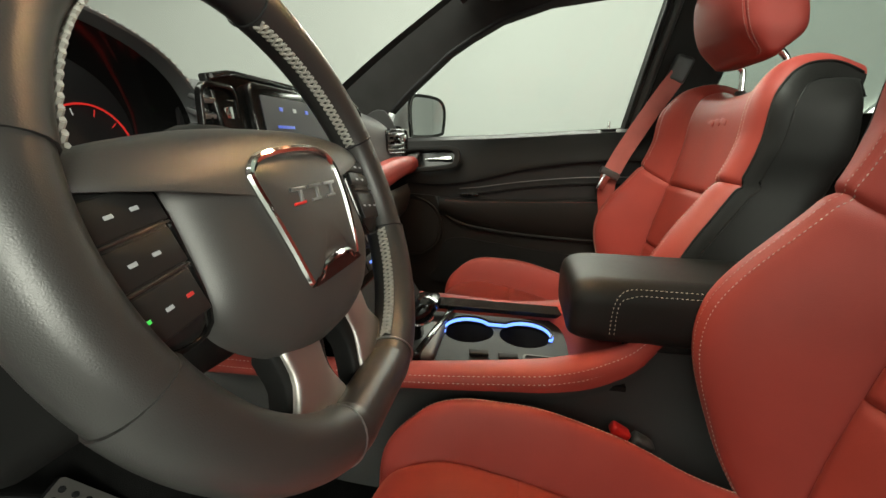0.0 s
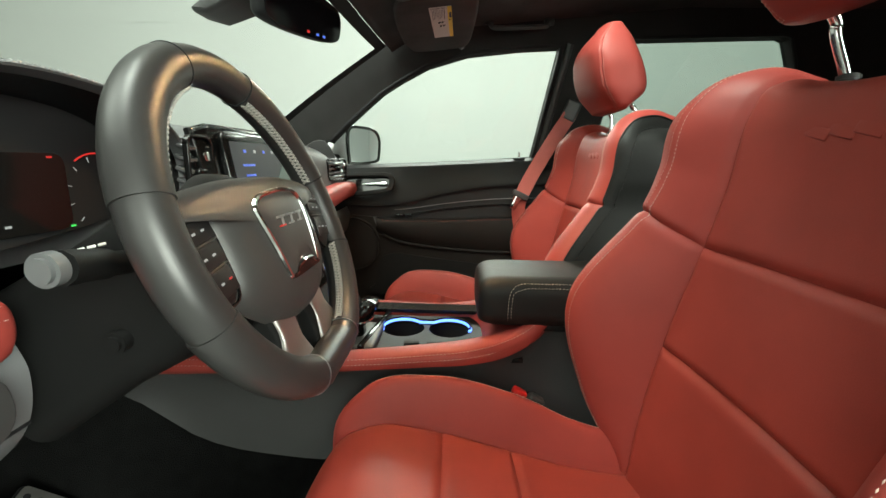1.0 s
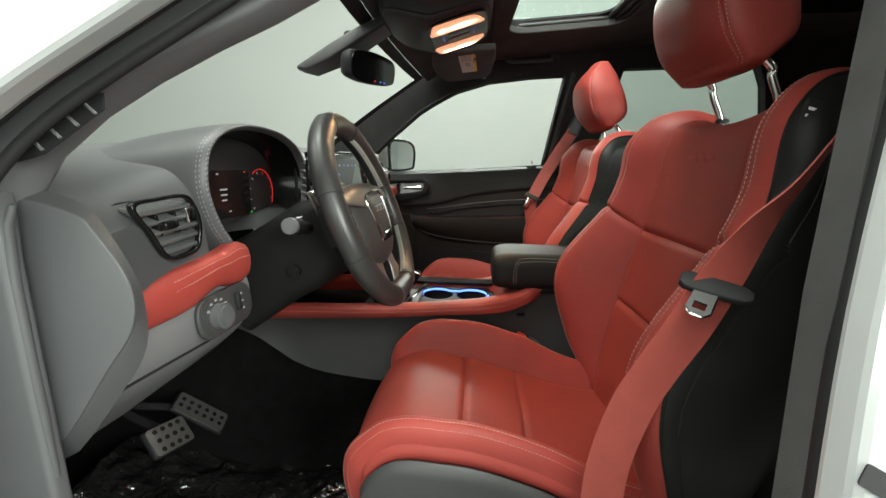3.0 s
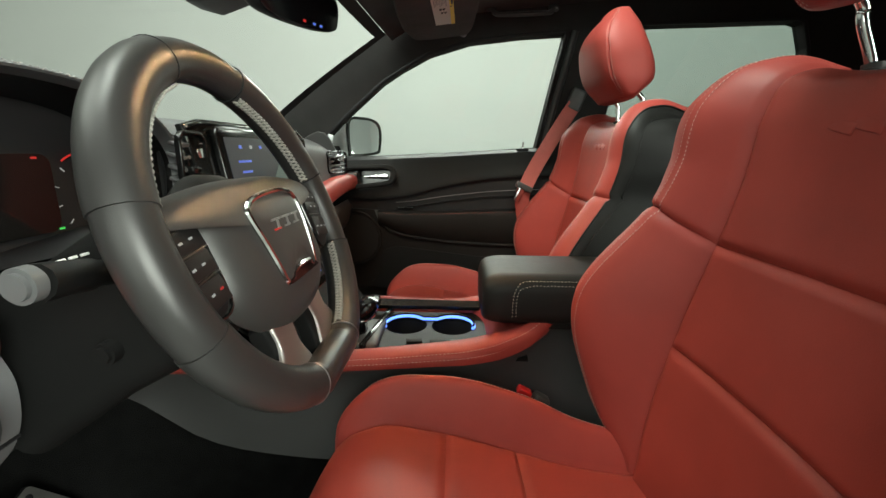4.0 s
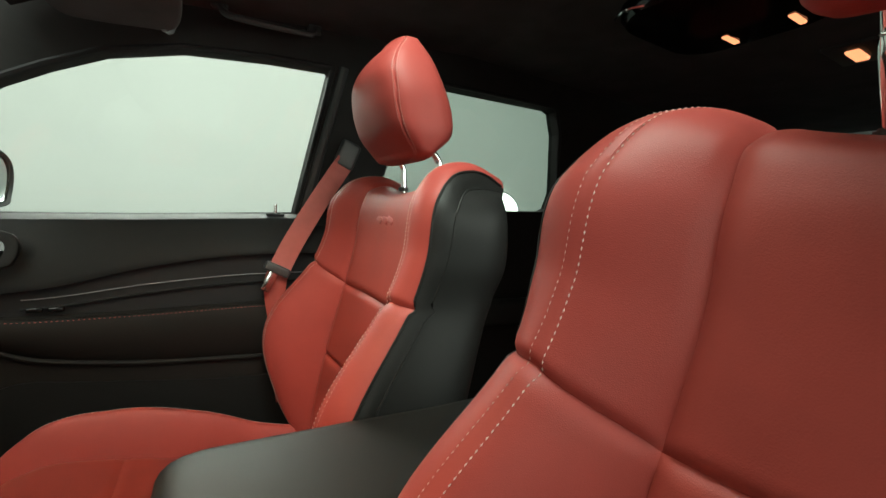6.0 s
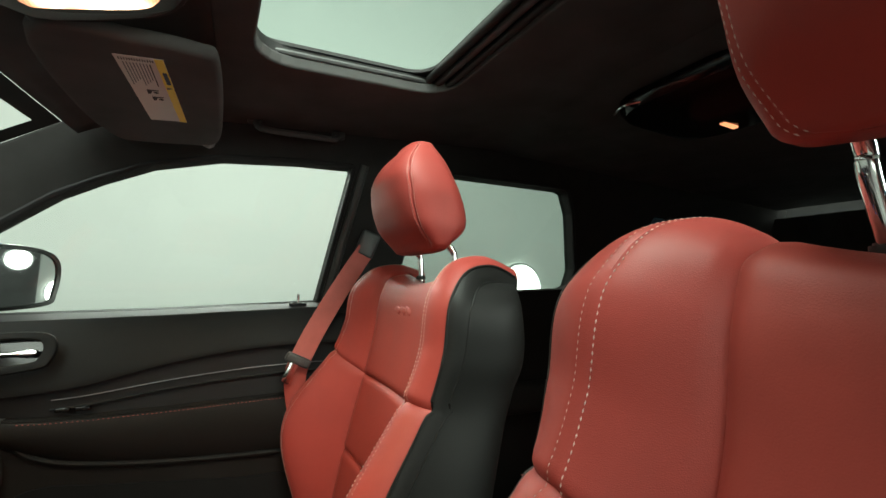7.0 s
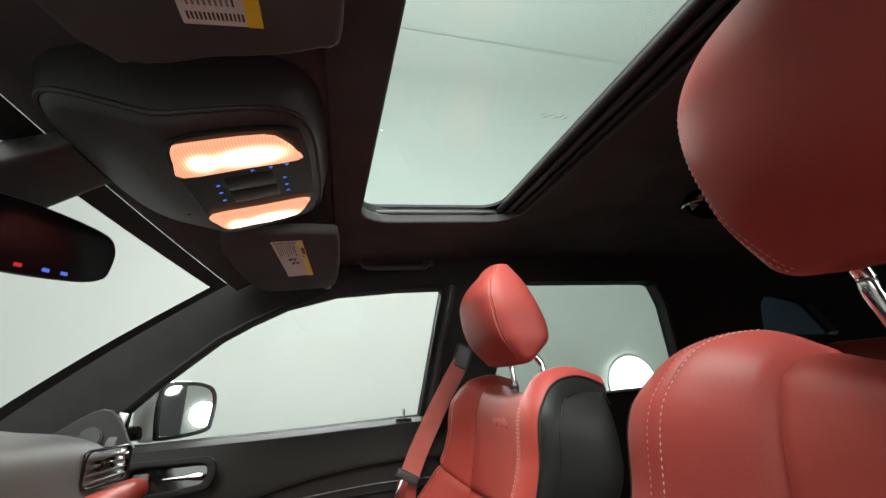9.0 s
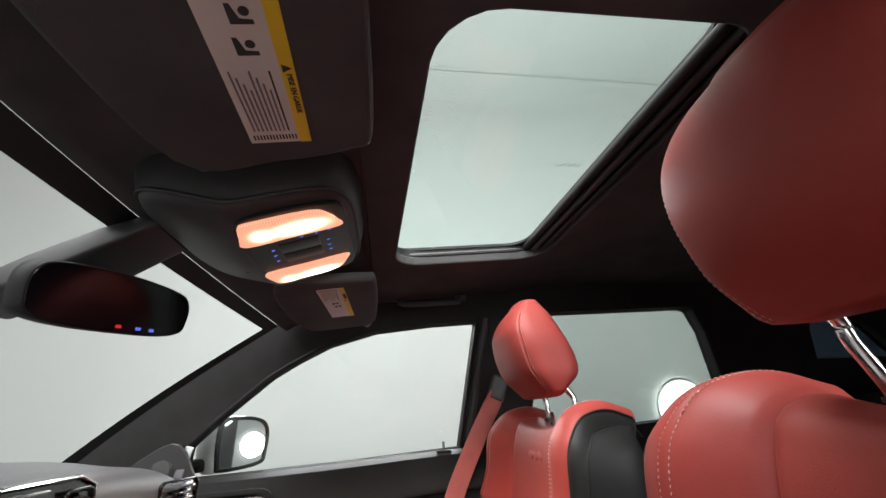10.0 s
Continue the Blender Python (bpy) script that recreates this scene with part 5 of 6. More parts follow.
CUPS = [(0.165, 0.028, 0.044), (0.262, 0.028, 0.044)]
plate("tray", [[(-0.02, -0.100), (0.395, -0.100), (0.400, 0.100), (-0.02, 0.100)]] + [[(cx + r * math.cos(a), cy + r * math.sin(a)) for a in (2 * math.pi * i / 40 for i in range(40))] for cx, cy, r in CUPS],
      0.008, TRAY, con, "satin black console tray", m=pose(0, 0, tray_z - 0.012), bevel=0.001)
plate("far_inlay", [[(0.03, 0.084), (0.33, 0.084), (0.375, 0.105), (0.03, 0.108)]], 0.010, CARBON, con, "patterned black inlay", m=pose(0, 0, tray_z + 0.004, 20, 0, 0) @ pose(0, 0, -0.028))
for cx, cy, r in CUPS:
    v, f = grid(lambda u, w: (cx + r * (1 - 0.08 * w) * math.cos(2 * math.pi * u), cy + r * (1 - 0.08 * w) * math.sin(2 * math.pi * u), tray_z - 0.004 - 0.07 * w), 40, 6, True)
    shape("cup_well", v, f, RUBBER, con)
    part("cup_floor", disc(r, 0.004, 0, pose(cx, cy, tray_z - 0.072)), RUBBER, con)
(x1, y1, r1), (x2, y2, r2) = CUPS
arc = ring_pts(x1, y1, r1, 200, 40, tray_z - 0.002) + ring_pts(x2, y2, r2, 140, -20, tray_z - 0.002)
v, f = tube(arc, 0.0034, 8)
shape("light_strip", v, f, BLUE, con, "blue glowing cup holder strip")
v, f = tube([p + Vector((0, 0.0012, 0.004)) for p in arc], 0.0022, 6)
shape("strip_rim", v, f, PIANO, con)
plate("key_slot", [round_outline(0.085, 0.030, 0.006), round_outline(0.078, 0.024, 0.004)], 0.005, HARD, con, m=pose(0.300, -0.060, tray_z - 0.004))
plate("slot_mat", [round_outline(0.078, 0.024, 0.004)], 0.002, RUBBER, con, m=pose(0.300, -0.060, tray_z - 0.004))
part("front_ridge", rbox(0.012, 0.19, 0.018, 0.004, pose(0.112, 0.0, tray_z + 0.002, 0, 0, -8)), PIANO, con)
part("tray_button", rbox(0.030, 0.016, 0.006, 0.002, pose(0.235, -0.055, tray_z - 0.001, 0, 0, 6)), COLUMN, con)
part("tray_button", rbox(0.030, 0.016, 0.006, 0.002, pose(0.19, -0.052, tray_z - 0.001, 0, 0, 6)), COLUMN, con)

# gear lever
gear = thing("gear_lever", "glossy black gear lever with chrome trim and lit gear display", "gear lever", (0.075, -0.012, 0))
v, f = loft([[Vector((x + a, b, z)) for a, b in round_outline(w, d, min(w, d) * 0.45, 6)] for z, x, w, d in ((0.925, 0.0, 0.050, 0.055), (0.945, 0.002, 0.036, 0.045), (0.960, 0.006, 0.030, 0.050), (0.975, 0.014, 0.040, 0.066), (0.995, 0.024, 0.046, 0.070), (1.006, 0.028, 0.036, 0.058), (1.010, 0.029, 0.015, 0.03))])
shape("knob", v, f, PIANO, gear, "glossy black lever knob")
v, f = tube([(0.014 + 0.022 * math.cos(a), 0.034 * math.sin(a), 0.972) for a in (2 * math.pi * i / 28 for i in range(28))], 0.0022, 6, True)
shape("chrome_band", v, f, CHROME, gear, "chrome band")
plate("display", [round_outline(0.045, 0.050, 0.006)], 0.004, PIANO, gear, m=pose(-0.052, 0, 0.938, 0, -14, 0))
for i in range(5):
    part("gear_mark", rbox(0.005, 0.006, 0.0006, 0.0002, pose(-0.052 - 0.004 * (i % 2), -0.018 + 0.009 * i, 0.9425, 0, -14, 0)), RED_GLOW if i == 0 else BLUE_DIM, gear)
part("boot", rbox(0.10, 0.12, 0.02, 0.008, pose(0.0, 0, 0.930)), HARD, gear)

# armrest
arm = thing("armrest", "black leather padded console armrest with pale double stitching", "armrest", (0, 0.0, 0))


def arm_ring(x, k):
    drop = 0.018 * (1 - k)
    return [Vector((x, a * (0.80 + 0.20 * k), 1.031 + b * (0.62 + 0.38 * k) - drop * 0.3)) for a, b in round_outline(0.178, 0.092, 0.030, 6)]


v, f = loft([arm_ring(0.313, 0.0), arm_ring(0.3145, 0.30), arm_ring(0.318, 0.55), arm_ring(0.325, 0.76), arm_ring(0.335, 0.90), arm_ring(0.348, 0.98), arm_ring(0.362, 1.0), arm_ring(0.42, 1.0), arm_ring(0.56, 1.0), arm_ring(0.70, 1.0), arm_ring(0.74, 0.9)])
shape("pad", v, f, BLACK, arm, "black leather pad")
for s in (-1, 1):
    for row, mat in ((46, THREAD_BEIGE), (62, THREAD_BEIGE)):
        def on_pad(x, deg, s=s):
            a = radians(deg)
            return Vector((x, s * (0.0594 + 0.0300 * math.sin(a)), 1.0474 + 0.0300 * math.cos(a)))
        d = 0.0 if row < 50 else 0.006
        run = [on_pad(x, row) for x in np.linspace(0.70, 0.392 + d, 70)]
        run += spline([on_pad(0.392 + d, row), on_pad(0.377 + d, row + 8), on_pad(0.367 + d, 82), (0.364 + d, s * 0.0895, 1.030), (0.364 + d, s * 0.0895, 1.000)], 8)[1:]
        stitching("stitching", run, mat, arm, 0.004, 0.002, 0.0006)
part("lid_base", rbox(0.34, 0.140, 0.020, 0.006, pose(0.56, 0, 0.985)), COLUMN, arm, "black lid base")

# ---------------------------------------------------------------- passenger door
door = thing("passenger_door", "closed black and brown-black front door panel with chrome pull handle", "door")
belt_z = curve_fn([-0.45, -0.1, 0.2, 0.54, 0.70], [1.236, 1.252, 1.267, 1.289, 1.297])
sill_lo = curve_fn([-0.45, -0.15, 0.0, 0.08, 0.25, 0.40, 0.52, 0.70], [1.13, 1.128, 1.122, 1.130, 1.172, 1.196, 1.204, 1.205])
ins_lo = curve_fn([-0.45, -0.05, 0.05, 0.2, 0.45, 0.70], [1.095, 1.085, 1.078, 1.080, 1.090, 1.094])
arm_lo = curve_fn([-0.45, -0.05, 0.04, 0.15, 0.30, 0.45, 0.70], [1.06, 1.05, 1.012, 0.985, 0.972, 0.966, 0.960])
XA, XB = -0.44, 0.70


def band(name, hi, lo, y_hi, y_lo, bulge, mat, label, nu=60, nv=14, x0=XA, x1=XB, exp=1.0):
    def fn(u, w):
        x = x0 + (x1 - x0) * u
        a, b = hi(x), lo(x)
        ya = y_hi(x) if callable(y_hi) else y_hi
        yb = y_lo(x) if callable(y_lo) else y_lo
        return x, ya + (yb - ya) * w ** exp - bulge * math.sin(math.pi * w) ** 0.7, a + (b - a) * w
    v, f = grid(fn, nu, nv)
    return shape(name, v, f, mat, door, label)


band("belt_lip", lambda x: belt_z(x) + 0.004, lambda x: belt_z(x) - 0.006, 0.735, 0.690, 0.004, RUBBER, "black window belt strip", nv=6)
band("sill_panel", lambda x: belt_z(x) - 0.006, sill_lo, 0.690, 0.634, 0.010, DOOR_SILL, "dark soft sill panel", nv=20)
band("insert", sill_lo, ins_lo, 0.648, 0.652, 0.0, RUBBER, "recessed black insert", nv=8)
band("arm_pad", ins_lo, arm_lo, 0.634, 0.648, 0.014, DOOR_TRIM, "padded brown-black elbow rest", nv=18, x0=0.0)
band("ledge", lambda x: ins_lo(x) + 0.001, lambda x: ins_lo(x) - 0.001, 0.652, 0.630, 0.0, DOOR_TRIM, "", nv=4, x0=0.0)
band("lower_panel", lambda x: arm_lo(x) + 0.002 if x > 0 else ins_lo(x), lambda x: 0.50, 0.648, 0.672, 0.004, DOOR_TRIM, "brown-black lower door panel", nv=26)
for k, mat in ((0.012, GREY), (0.030, COLUMN)):
    v, f = tube([(x, 0.646, sill_lo(x) * 0.55 + ins_lo(x) * 0.45 - k + 0.016) for x in np.linspace(0.06, 0.66, 40)], 0.0010 if mat is GREY else 0.0028, 8)
    shape("inlay_line", v, f, mat, door, "thin trim line")
v, f = tube([(x, 0.640, sill_lo(x) - 0.001) for x in np.linspace(-0.42, 0.68, 60)], 0.003, 6)
shape("sill_edge", v, f, RUBBER, door)
stitching("stitching", [(x, 0.629, ins_lo(x) - 0.006) for x in np.linspace(0.02, 0.66, 100)], THREAD_DARK, door)
v, f = tube(spline([(0.0, 0.645, 1.080), (0.005, 0.644, 1.055), (0.02, 0.643, 1.03), (0.05, 0.642, 1.008), (0.12, 0.641, 0.990), (0.30, 0.642, 0.972), (0.66, 0.643, 0.961)], 6), 0.005, 8)
shape("elbow_edge", v, f, DOOR_TRIM, door)
# speaker
df = axes((-0.085, 0.646, 0.985), (1, 0, 0), (0, 0, 1))
part("speaker_grille", disc(0.088, 0.010, 0.004, df, 48), DOOR_TRIM, door, "round speaker grille")
v, f = tube([df @ Vector((0.092 * math.cos(a), 0.092 * math.sin(a), 0.004)) for a in (2 * math.pi * i / 48 for i in range(48))], 0.003, 6, True, up=(0, 1, 0))
shape("speaker_rim", v, f, DOOR_TRIM, door)
# map pocket
plate("map_pocket", [smooth_loop([(0.0, 0.86), (0.01, 0.93), (0.06, 0.955), (0.16, 0.945), (0.40, 0.92), (0.62, 0.91), (0.62, 0.80), (0.02, 0.80)])], 0.004, COLUMN, door, "dark map pocket opening", m=axes((0, 0.648, 0), (1, 0, 0), (0, 0, 1)))
# handle bezel
hf = axes((-0.030, 0.638, 1.197), (1, 0, 0.05), (0, 0.25, 1))
bez = smooth_loop([(-0.090, 0.030), (0.0, 0.032), (0.070, 0.030), (0.090, 0.012), (0.086, -0.018), (0.062, -0.032), (-0.060, -0.040), (-0.092, -0.015)], 5)
inn = [(a * 0.86, b * 0.76) for a, b in bez]
plate("handle_bezel", [bez, inn], 0.012, COLUMN, door, "glossy black handle bezel", m=hf, bevel=0.003, smooth=True)
plate("handle_cup", [inn], 0.003, PIANO, door, m=hf @ pose(0, 0, -0.012))
v, f = loft([[hf @ Vector((x, b * h * 0.75 - 0.003, 0.004 + a * 0.5)) for a, b in round_outline(0.016, 0.016, 0.006, 4)] for x, h in ((-0.012, 0.25), (-0.006, 0.32), (0.006, 0.38), (0.03, 0.55), (0.046, 1.0), (0.058, 1.15), (0.066, 0.7))])
shape("pull_handle", v, f, CHROME, door, "chrome pull handle")
part("lock_rocker", rbox(0.030, 0.030, 0.010, 0.003, hf @ pose(-0.055, -0.002, 0.0)), HARD, door)
# lock pin at the belt
part("lock_pin", disc(0.0035, 0.030, 0.001, pose(0.490, 0.715, 1.298), 12), CHROME, door, "small chrome lock pin")
part("pin_base", rbox(0.040, 0.02, 0.006, 0.002, pose(0.490, 0.714, 1.288)), RUBBER, door)
# window switches
for i in range(2):
    part("window_switch", rbox(0.022, 0.010, 0.008, 0.002, pose(0.08 + 0.03 * i, 0.640, 1.092)), PIANO, door)

# sail panel with tweeter, at the foot of the pillar
sail = thing("sail_panel", "black sail panel with a small round tweeter", "trim panel")
plate("panel", [smooth_loop([(-0.34, 1.245), (-0.16, 1.252), (-0.155, 1.27), (-0.19, 1.335), (-0.25, 1.32)], 3)], 0.012, HARD, sail, m=None, fn=lambda x, z, d: (x, side_y(z) - 0.022 - d, z), bevel=0.003)
part("tweeter", disc(0.024, 0.012, 0.003, axes((-0.225, side_y(1.285) - 0.035, 1.282), (1, 0, 0), (0, 0, 1))), HARD, sail, "round tweeter")
part("bracket", rbox(0.022, 0.006, 0.075, 0.003, pose(-0.178, side_y(1.29) - 0.028, 1.295, 0, 14, 0)), SATIN, sail)

# outside mirror
mir = thing("door_mirror", "white door mirror with a black bezel reflecting the booth lamps", "mirror", (-0.118, 0.888, 1.328))
mir.rotation_euler = (0, 0, radians(-30))
mo = smooth_loop([(-0.062, 0.062), (-0.01, 0.078), (0.045, 0.070), (0.068, 0.035), (0.066, -0.035), (0.050, -0.066), (-0.045, -0.075), (-0.062, -0.055)], 6)
mo = [(a * 1.38, b * 0.92) for a, b in mo]
sec = []
for x, k in ((0.030, 1.0), (0.020, 1.06), (-0.01, 1.08), (-0.05, 0.95), (-0.085, 0.65), (-0.095, 0.25)):
    sec.append([Vector((x, a * k, b * k)) for a, b in mo])
v, f = loft(sec)
shape("housing", v, f, PAINT, mir, "white painted mirror housing")
plate("bezel", [mo, [(a * 0.91, b * 0.91) for a, b in mo]], 0.010, PIANO, mir, m=axes((0.027, 0, 0), (0, 1, 0), (0, 0, 1)), bevel=0.002)
plate("glass", [[(a * 0.92, b * 0.92) for a, b in mo]], 0.003, MIRROR, mir, "mirror glass", m=axes((0.031, 0, 0), (0, 1, 0), (0, 0, 1)))
part("arm", rbox(0.06, 0.14, 0.035, 0.012, pose(-0.03, -0.10, -0.050)), PIANO, mir)

# ---------------------------------------------------------------- roof fittings
oc = thing("overhead_console", "black overhead console with two warm lit map lamps and blue legends", "overhead console", (0, 0.027, 0))
out = smooth_loop([(0.030, 0.0), (0.034, 0.090), (0.060, 0.138), (0.120, 0.146), (0.210, 0.142), (0.262, 0.128), (0.284, 0.088), (0.288, 0.0), (0.284, -0.088), (0.262, -0.128), (0.210, -0.142), (0.120, -0.146), (0.060, -0.138), (0.034, -0.090)], 6)


def oz(x):
    return 1.593 + 0.30 * max(0, x - 0.155) + 0.20 * max(0, 0.155 - x)


secs = []
c0 = Vector((0.165, 0))
for k, dz in ((1.06, 0.070), (1.03, 0.035), (1.0, 0.016), (0.96, 0.005), (0.90, 0.0), (0.3, 0.0)):
    secs.append([Vector((c0.x + (a - c0.x) * k, b * k, oz(c0.x + (a - c0.x) * k) + dz)) for a, b in out])
v, f = loft(secs)
shape("housing", v, f, HARD, oc, "black moulded housing")
of = axes((0.210, -0.007, oz(0.210) + 0.0005), (1, 0, 0.30), (0, -1, 0))
plate("face_panel", [smooth_loop([(-0.066, 0.0), (-0.064, 0.085), (-0.040, 0.114), (0.050, 0.108), (0.068, 0.075), (0.070, 0.0), (0.068, -0.075), (0.050, -0.108), (-0.040, -0.114), (-0.064, -0.085)], 5)], 0.006, POD, oc, "black lamp panel", bevel=0.002, m=of)
for s, wide in ((-1, 0.100), (1, 0.107)):
    lens = smooth_loop([(-0.060, s * 0.0545), (-0.060, s * 0.078), (-0.054, s * wide * 0.96), (-0.040, s * wide), (0.028, s * wide * 0.97), (0.047, s * 0.086), (0.056, s * 0.066), (0.056, s * 0.0545), (0.0, s * 0.0545)], 3)
    plate("lamp_lens", [lens], 0.008, MAP_LENS, oc, "warm glowing ribbed lamp lens", m=of @ pose(0, 0, 0.003), bevel=0.002)
    v, f = tube([of @ Vector((a, b, 0.0065)) for a, b in lens], 0.0016, 6, True)
    shape("lens_rim", v, f, PIANO, oc)
for a, b in ((-0.036, 0.018), (-0.037, 0.0), (-0.038, -0.020), (0.038, 0.012), (0.038, -0.006), (0.038, -0.022), (0.006, 0.040), (0.026, 0.041), (0.044, 0.042)):
    part("legend", rbox(0.0042, 0.0032, 0.0006, 0.0002, of @ pose(a, b, 0.0064, 0, 0, 25)), BLUE_DIM, oc, "small blue legend")
for b in (-0.017, 0.017):
    part("key", rbox(0.054, 0.030, 0.002, 0.001, of @ pose(0.0, b, 0.0056)), POD, oc)
v, f = tube([(c0.x + (p[0] - c0.x) * 0.985, p[1] * 0.985, oz(p[0]) + 0.009) for p in out], 0.0028, 6, True)
shape("edge_bead", v, f, HARD, oc)
part("microphone_slot", rbox(0.016, 0.0022, 0.002, 0.0006, pose(0.115, 0.085, oz(0.115) + 0.001, 0, 0, -35)), RUBBER, oc)


def sun_visor(s, label, dx, dy):
    vis = thing("sun_visor", label, "sun visor", group="sun visors")
    o = smooth_loop([(0.135, s * 0.185), (0.22, s * 0.178), (0.285, s * 0.190), (0.300, s * 0.215), (0.298, s * 0.40), (0.285, s * 0.545), (0.24, s * 0.56), (0.16, s * 0.555), (0.135, s * 0.53), (0.12, s * 0.40)], 5)
    plate("panel", [[(a + 0.6 * dx, b + dy) for a, b in o]], 0.020, HEADLINER, vis, "black cloth visor panel", bevel=0.008, m=None, fn=lambda x, y, d: (x, y, 1.602 + d + 0.12 * (x - 0.2)), smooth=True)
    ya, yb = s * 0.205, s * 0.425
    sheet = [(0.196, ya), (0.246, ya), (0.250, yb), (0.200, yb)]

    def on(dz):
        return lambda x, y, d: (x + dx, y + dy, 1.602 - dz - d + 0.12 * (x + dx - 0.2))
    plate("warning_label", [sheet], 0.0008, PAPER, vis, "white warning label with yellow edge", fn=on(0.0004))
    plate("label_stripe", [[(0.2365, ya), (0.2462, ya), (0.2502, yb), (0.2405, yb)]], 0.0006, YELLOW, vis, "yellow stripe", fn=on(0.0012))
    for i in range(9):
        x = 0.2022 + 0.0034 * i
        y1 = s * (0.286 - 0.006 * (i * 5 % 4))
        plate("text_bar", [[(x, s * 0.221), (x + 0.0013, s * 0.221), (x + 0.0013, y1), (x, y1)]], 0.0004, GREY if i < 8 else INK, vis, fn=on(0.0013))
    for i in range(14):
        y = s * 0.2095
        plate("code_bar", [[(0.2 + 0.0026 * i, y), (0.2012 + 0.0026 * i, y), (0.2012 + 0.0026 * i, y + s * 0.006), (0.2 + 0.0026 * i, y + s * 0.006)]], 0.0004, INK, vis, fn=on(0.0013))
    # pictogram blocks
    for xx, yy in ((0.214, 0.300), (0.217, 0.324)):
        plate("pictogram", [[(xx, s * yy), (xx + 0.014, s * yy), (xx + 0.014, s * (yy + 0.003)), (xx + 0.006, s * (yy + 0.004)), (xx + 0.003, s * (yy + 0.014)), (xx, s * (yy + 0.014))]], 0.0004, INK, vis, fn=on(0.0013))
        plate("pictogram", [[(xx + 0.010 + 0.0032 * math.cos(a), s * (yy + 0.009) + 0.0032 * math.sin(a)) for a in (math.pi * k / 6 for k in range(12))]], 0.0004, INK, vis, fn=on(0.0013))
    if s < 0:
        m = axes((0.2432 + dx, -0.263 + dy, 1.602 - 0.0022 + 0.12 * (0.0432 + dx)), (0, 1, 0), (1, 0, 0.12))
        words("warning_text", "MISE EN GARDE", 0.0058, m, INK, vis, "black warning heading")
    else:
        plate("text_bar", [[(0.2405, 0.24), (0.2455, 0.24), (0.2465, 0.275), (0.2415, 0.275)]], 0.0004, INK, vis, fn=on(0.0019))
    tri = [(0.2395, s * 0.285), (0.2395, s * 0.292), (0.2460, s * 0.2885)]
    plate("warning_sign", [tri], 0.0004, INK, vis, fn=on(0.0019))
    part("clip", rbox(0.012, 0.04, 0.020, 0.004, pose(0.140 + dx, s * 0.178 + dy, 1.610)), HARD, vis, "black visor clip")
    v, f = tube(spline([(0.285, s * 0.585 + dy, 1.640), (0.280, s * 0.585 + dy, 1.622), (0.275, s * 0.555 + dy, 1.614)], 4), 0.008, 8)
    shape("pivot", v, f, GREY, vis, "grey pivot arm")
    return vis


sun_visor(-1, "black cloth sun visor with yellow-edged white warning label", 0.018, -0.022)
sun_visor(1, "black cloth sun visor with a small white label", 0.004, 0.012)

# inside mirror with its stem and sensor cover
im = thing("inside_mirror", "black frameless inside mirror with lit keys on a windshield stem", "mirror", (-0.008, 0.012, 1.522))
im.rotation_euler = (radians(5), radians(8), radians(-13))
mo2 = smooth_loop([(-0.128, 0.020), (-0.10, 0.034), (0.0, 0.040), (0.10, 0.034), (0.128, 0.018), (0.130, -0.008), (0.118, -0.026), (0.06, -0.034), (-0.06, -0.034), (-0.118, -0.026), (-0.130, -0.008)], 5)
mo2 = [(a * 0.90, b) for a, b in mo2]
sec = []
for x, k in ((0.010, 0.97), (0.006, 1.0), (-0.008, 1.0), (-0.022, 0.9), (-0.034, 0.6)):
    sec.append([Vector((x, a * k, b * k)) for a, b in mo2])
v, f = loft(sec)
shape("housing", v, f, RUBBER, im, "black housing")
plate("glass", [[(a * 0.965, b * 0.95) for a, b in mo2]], 0.002, DARK_MIRROR, im, "dark dimming mirror glass", m=axes((0.0105, 0, 0), (0, 1, 0), (0, 0, 1)))
for y, mat in ((0.0, RED_GLOW), (0.030, BLUE_DIM), (0.052, BLUE_DIM)):
    part("mirror_key", rbox(0.001, 0.008, 0.004, 0.0003, pose(0.0132, y, -0.026)), mat, im)
stem = thing("mirror_stem", "black mirror stem and sensor cover on the windshield", "mirror mount")
v, f = tube(spline([(-0.030, 0.012, 1.530), (-0.050, 0.016, 1.556), (-0.062, 0.022, 1.585), (-0.066, 0.027, 1.612)], 5), 0.014, 10)
shape("stem", v, f, RUBBER, stem)
v, f = loft([[Vector((x, 0.027 + a, z + 0.5 * b)) for a, b in round_outline(w, h, 0.012, 4)] for x, z, w, h in ((0.035, 1.632, 0.09, 0.05), (-0.03, 1.598, 0.10, 0.07), (-0.10, 1.560, 0.10, 0.075), (-0.165, 1.530, 0.085, 0.055), (-0.195, 1.527, 0.06, 0.02))])
shape("sensor_cover", v, f, HARD, stem, "black wedge-shaped sensor cover")

# grab handle and rear lamps on the headliner
gh = thing("grab_handle", "folded grey grab handle on the roof rail", "grab handle")
v, f = tube(spline([(0.36, 0.588, 1.690), (0.37, 0.580, 1.672), (0.40, 0.576, 1.668), (0.50, 0.576, 1.672), (0.53, 0.580, 1.676), (0.54, 0.588, 1.692)], 5), 0.007, 8)
shape("bar", v, f, HARD, gh)
for x in (0.36, 0.54):
    part("mount", rbox(0.030, 0.016, 0.018, 0.005, pose(x, 0.590, 1.690)), HARD, gh)
rl = thing("roof_screen_pod", "dark glossy roof pod with small warm lamps", "roof pod", (1.17, 0.09, 1.736))
v, f = loft([[Vector((a * k, b * k, -dz)) for a, b in round_outline(0.30, 0.30, 0.08, 6)] for k, dz in ((1.0, 0.0), (0.99, 0.015), (0.93, 0.028), (0.5, 0.032))])
